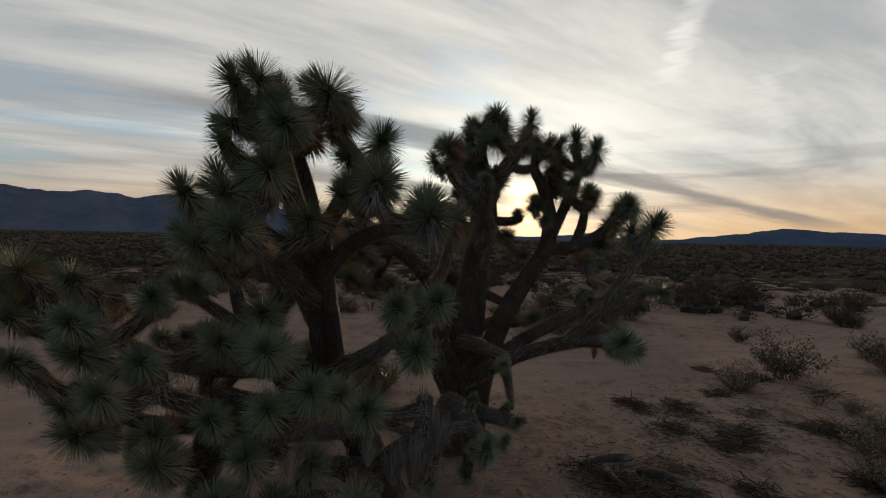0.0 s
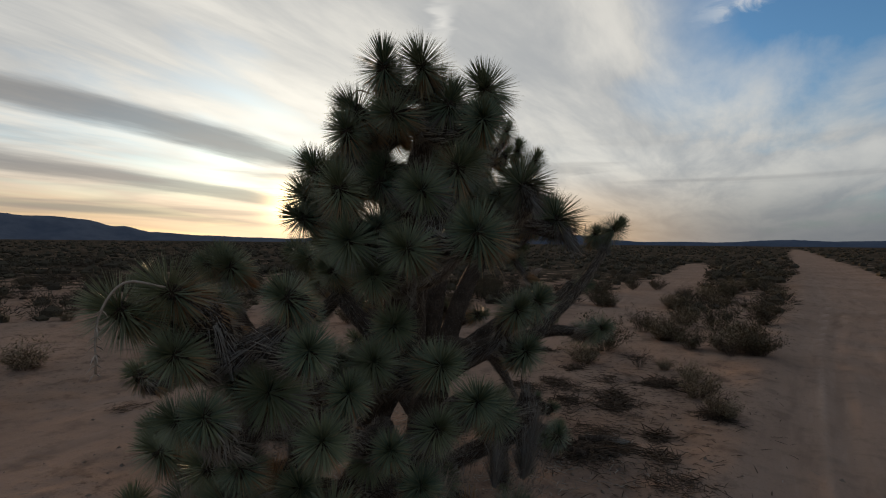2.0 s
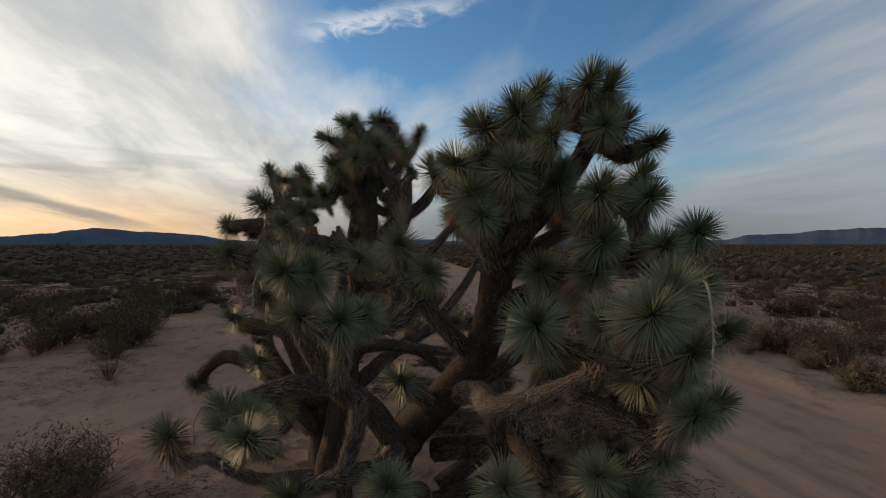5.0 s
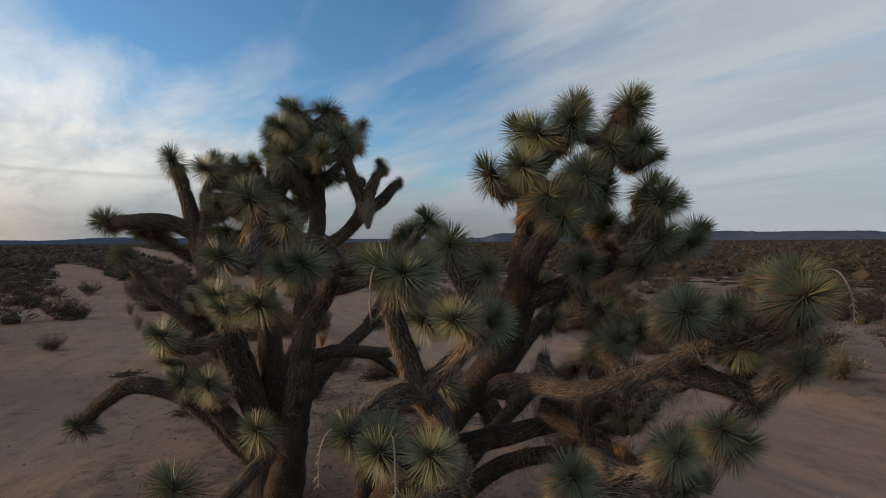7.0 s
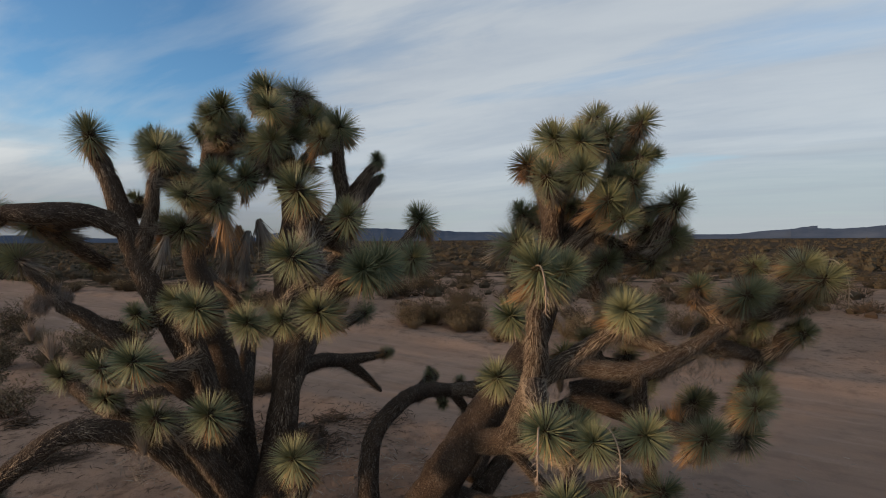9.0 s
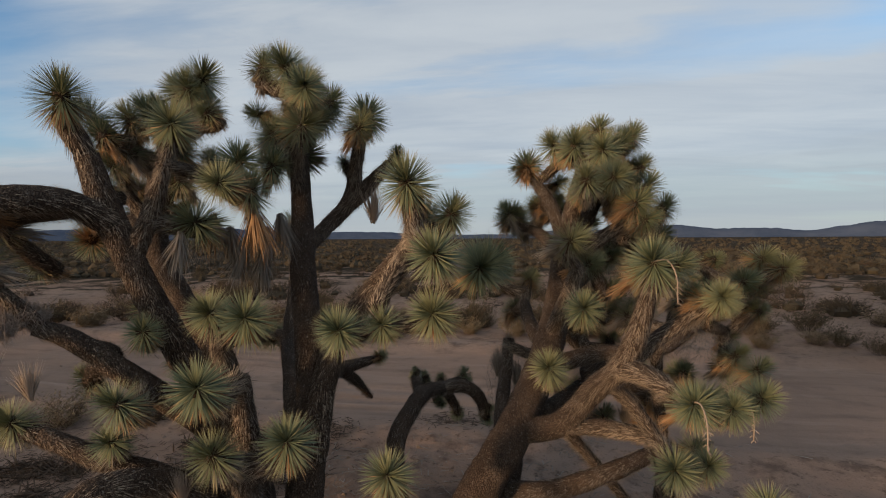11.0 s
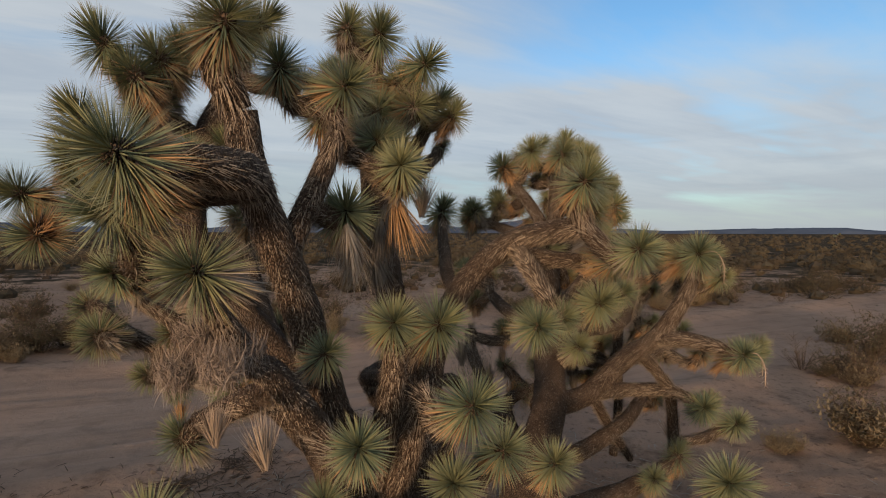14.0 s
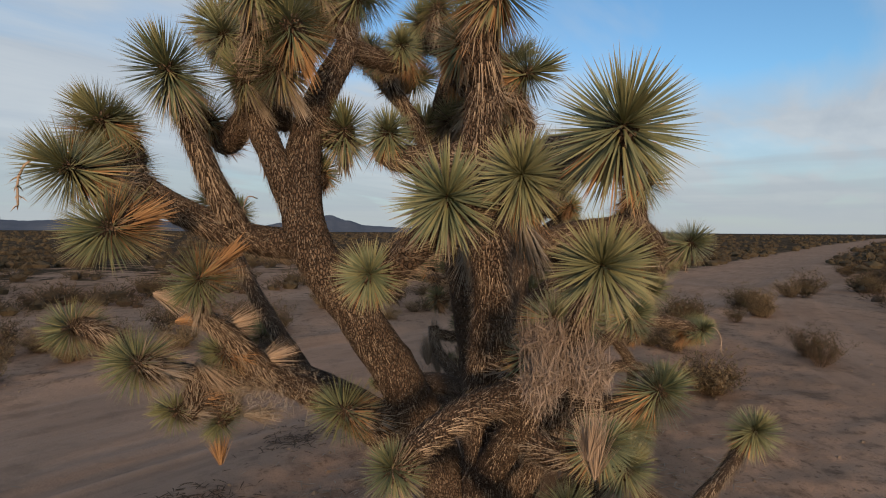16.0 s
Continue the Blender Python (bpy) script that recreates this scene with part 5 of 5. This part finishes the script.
# ------------------------------------------------------------ far off
def far_joshua_tree(heading, distance, tall, seed):
    r = random.Random(seed)
    x, y = distance * math.sin(radians(heading)), distance * math.cos(radians(heading))
    tree = new("far_joshua_tree")
    tree.location = (x, y, 0)
    tagged(tree, "dark distant joshua tree standing on the plain", "joshua tree", group="far joshua trees")
    trunk = smooth_line([Vector((0, 0, -.2, .16)), Vector((.1, 0, tall * .3, .13)), Vector((.05, .1, tall * .6, .1))], 0.25)
    part("trunk", tube_mesh("trunk", trunk, BARK, sides=7), tree)
    for k in range(6):
        turn = k * 1.05 + r.uniform(-.4, .4)
        out = Vector((math.cos(turn), math.sin(turn), 0))
        root = Vector((.07, .05, tall * r.uniform(.35, .58)))
        tip = root + out * tall * r.uniform(.12, .3) + Vector((0, 0, tall * r.uniform(.15, .38)))
        part("limb", tube_mesh("limb", smooth_line([Vector((*root, .09)), Vector((*(root.lerp(tip, .5) - Vector((0, 0, .12))), .08)), Vector((*tip, .07))], 0.25), BARK, sides=6), tree)
        part("leaf_rosette", ROSETTES[k % 8], tree, "", axis_pose(tip, Vector((out.x * .5, out.y * .5, 1)), turn, tall * r.uniform(.12, .17)))


for heading, distance, tall, seed in [(30.6, 120, 3.6, 1), (34.4, 150, 3.4, 2), (45.0, 190, 4.0, 3), (79.6, 170, 3.6, 4), (220.0, 140, 3.0, 5), (223.0, 180, 3.6, 6), (212.0, 210, 3.4, 7), (118.0, 230, 4.0, 8)]:
    far_joshua_tree(heading, distance, tall, seed)


def far_shed():
    white = material("whitewashed_wall", rock_look((0.3, 0.29, 0.28), (0.36, 0.35, 0.34)))
    x, y = 640 * math.sin(radians(139.4)), 640 * math.cos(radians(139.4))
    shed = new("far_shed")
    shed.matrix_basis = pose(x, y, 0, 0, 0, 35)
    tagged(shed, "tiny white shed far off on the plain", "shed")
    for name, wide, deep, low, high, mat in (("wall", 4.2, 3.4, 0, 2.5, white), ("roof", 4.6, 3.8, 2.5, 3.1, white)):
        bm = bmesh.new()
        bmesh.ops.create_cube(bm, size=1)
        for v in bm.verts:
            slim = 0.35 if name == "roof" and v.co.z > 0 else 1.0
            v.co = Vector((v.co.x * wide, v.co.y * deep * slim, low + (v.co.z + 0.5) * (high - low)))
        me = bpy.data.meshes.new(name)
        bm.to_mesh(me)
        bm.free()
        me.materials.append(mat)
        part(name, me, shed)


far_shed()


# ------------------------------------------------------------ litter and pebbles on the sand
def litter(name, label, spots, mat, seed, high):
    """Dead leaves and twig ends lying on the sand; spots are (x, y, radius, count)."""
    r, b = random.Random(seed), Blades()
    for x, y, wide, count in spots:
        for _ in range(count):
            px, py = x + r.gauss(0, 0.5) * wide, y + r.gauss(0, 0.5) * wide
            turn = r.uniform(0, 6.283)
            b.blade((px, py, ground_height(px, py) + r.uniform(0.0, 0.03)), (math.cos(turn), math.sin(turn), r.uniform(-0.05, high)), r.uniform(0.05, 0.2), r.uniform(0.004, 0.009), bend=r.uniform(0, 0.2), steps=2, thick=0.5)
    tagged(new(name, b.mesh(name, mat)), label, "litter", kind="stuff")


litter("twig_litter", "dark mats of dead twigs lying on the sand", [(4.6, 2.2, .45, 260), (4.5, 3.3, .4, 220), (6.3, 2.6, .4, 200), (3.9, 3.6, .35, 160), (2.7, .9, .55, 420), (5.0, 2.6, .5, 200), (3.4, 1.4, .4, 240), (3.0, -.2, .45, 240),
                       (3.9, 2.6, .3, 120), (5.6, 3.4, .35, 140), (7.6, 4.6, .4, 160), (-1.4, 3.2, .5, 220), (-.3, 3.0, .5, 200), (-2.6, 5.6, .3, 90), (2.0, -1.8, .6, 200), (4.5, 2.2, 2.0, 420), (6.0, 3.6, 2.2, 380), (3.3, 1.2, 1.6, 360), (2.4, 9.0, 2.5, 260)], TWIG, 61, 0.35)


def twig_heap(x, y, wide, tall, seed):
    """A low heap of dead twigs and leaf ends lying on the sand."""
    r, b = random.Random(seed), Blades()
    for _ in range(int(260 * wide)):
        turn, out = r.uniform(0, 6.283), r.random() ** 0.6
        px, py = math.cos(turn) * out * wide * 0.52 + r.gauss(0, 0.06), math.sin(turn) * out * wide * 0.3 + r.gauss(0, 0.06)
        way = Vector((r.uniform(-1, 1), r.uniform(-1, 1), r.uniform(-0.1, 0.4)))
        b.blade((px, py, (1 - out) * tall * 0.7 * r.random()), way, r.uniform(0.08, 0.24), r.uniform(0.005, 0.012), bend=r.uniform(0, 0.3), steps=2, thick=0.7)
    # loose twig debris in a pile, not one rooted plant
    heap = new("dead_shrub", b.mesh("dead_shrub", TWIG))
    heap.matrix_basis = pose(x, y, ground_height(x, y), 0, 0, seed * 37)
    tagged(heap, "low heap of dark dead twigs lying on the sand", "shrub", group="dead shrubs")


for k, (x, y, wide, tall) in enumerate([(2.45, 1.12, .9, .22), (2.75, .95, .7, .2), (3.1, .75, .7, .16), (4.88, 2.54, .8, .18), (4.55, 3.7, .7, .16), (3.8, 3.8, .6, .16), (4.06, 2.75, .5, .12), (5.56, 4.36, .5, .12),
                                        (7.0, 5.45, .6, .12), (6.37, 2.61, .9, .2), (6.29, 6.13, .5, .12), (4.56, 2.19, .7, .18), (4.11, .99, .6, .14), (3.42, .32, .5, .14), (5.44, 1.05, .6, .16), (6.17, 2.7, .7, .14)]):
    twig_heap(x, y, wide, tall, k + 3)


def fallen_branch(x, y, turn, long):
    """A dead limb lying on the sand with a dead head of leaves at its end."""
    branch = new("fallen_branch")
    branch.matrix_basis = pose(x, y, ground_height(x, y), 0, 0, turn)
    line = smooth_line([Vector((0, 0, .05, .05)), Vector((long * .5, .05, .07, .055)), Vector((long, 0, .06, .045))])
    part("limb", tube_mesh("limb", line, BARK, sides=8, rough=.25), branch)
    part("dead_leaf_head", DEAD_HEADS[2], branch, "grey dead leaves folded back at the end", axis_pose(Vector((long + .05, 0, .08)), Vector((1, .1, .12)), 1.0, .2))
    tagged(branch, "dead grey joshua tree branch lying on the sand", "branch", group="fallen branches")


for x, y, turn, long in [(2.3, 1.3, 20, .7), (2.6, .75, 95, .5), (2.9, 1.2, -40, .6)]:
    fallen_branch(x, y, turn, long)
litter("leaf_litter", "fallen dead yucca leaves round the trunks", [(.6, 1.2, 2.6, 700), (-.4, -.4, 2.6, 600), (2.2, 1.0, 1.4, 300), (1.2, 3.0, 1.2, 260), (-1.2, .8, 1.2, 220)], GREY, 62, 0.15)


def pebbles():
    r, verts, faces = random.Random(71), [], []
    while len(faces) < 8 * 1500:
        a, d = r.uniform(0, 6.283), 1.0 + 13 * r.random() ** 1.2
        x, y = d * math.cos(a), d * math.sin(a)
        if abs(along(ROAD, x, y)) < 2.4 and r.random() < 0.85:
            continue
        s = 0.008 + 0.03 * r.random() ** 4
        at, z = len(verts), ground_height(x, y)
        for dx, dy, dz in ((1, 0, 0), (0, 1, 0), (-1, 0, 0), (0, -1, 0), (0, 0, .7), (0, 0, -.7)):
            verts.append((x + (dx + r.uniform(-.3, .3)) * s, y + (dy + r.uniform(-.3, .3)) * s, z + (dz + r.uniform(-.2, .2)) * s))
        for i in range(4):
            j = (i + 1) % 4
            faces += [(at + i, at + j, at + 4), (at + j, at + i, at + 5)]
    me = bpy.data.meshes.new("pebbles")
    me.from_pydata(verts, [], faces)
    me.materials.append(STONE)
    tagged(new("pebbles", me), "small brown pebbles strewn on the sand", "pebbles", kind="stuff")


pebbles()
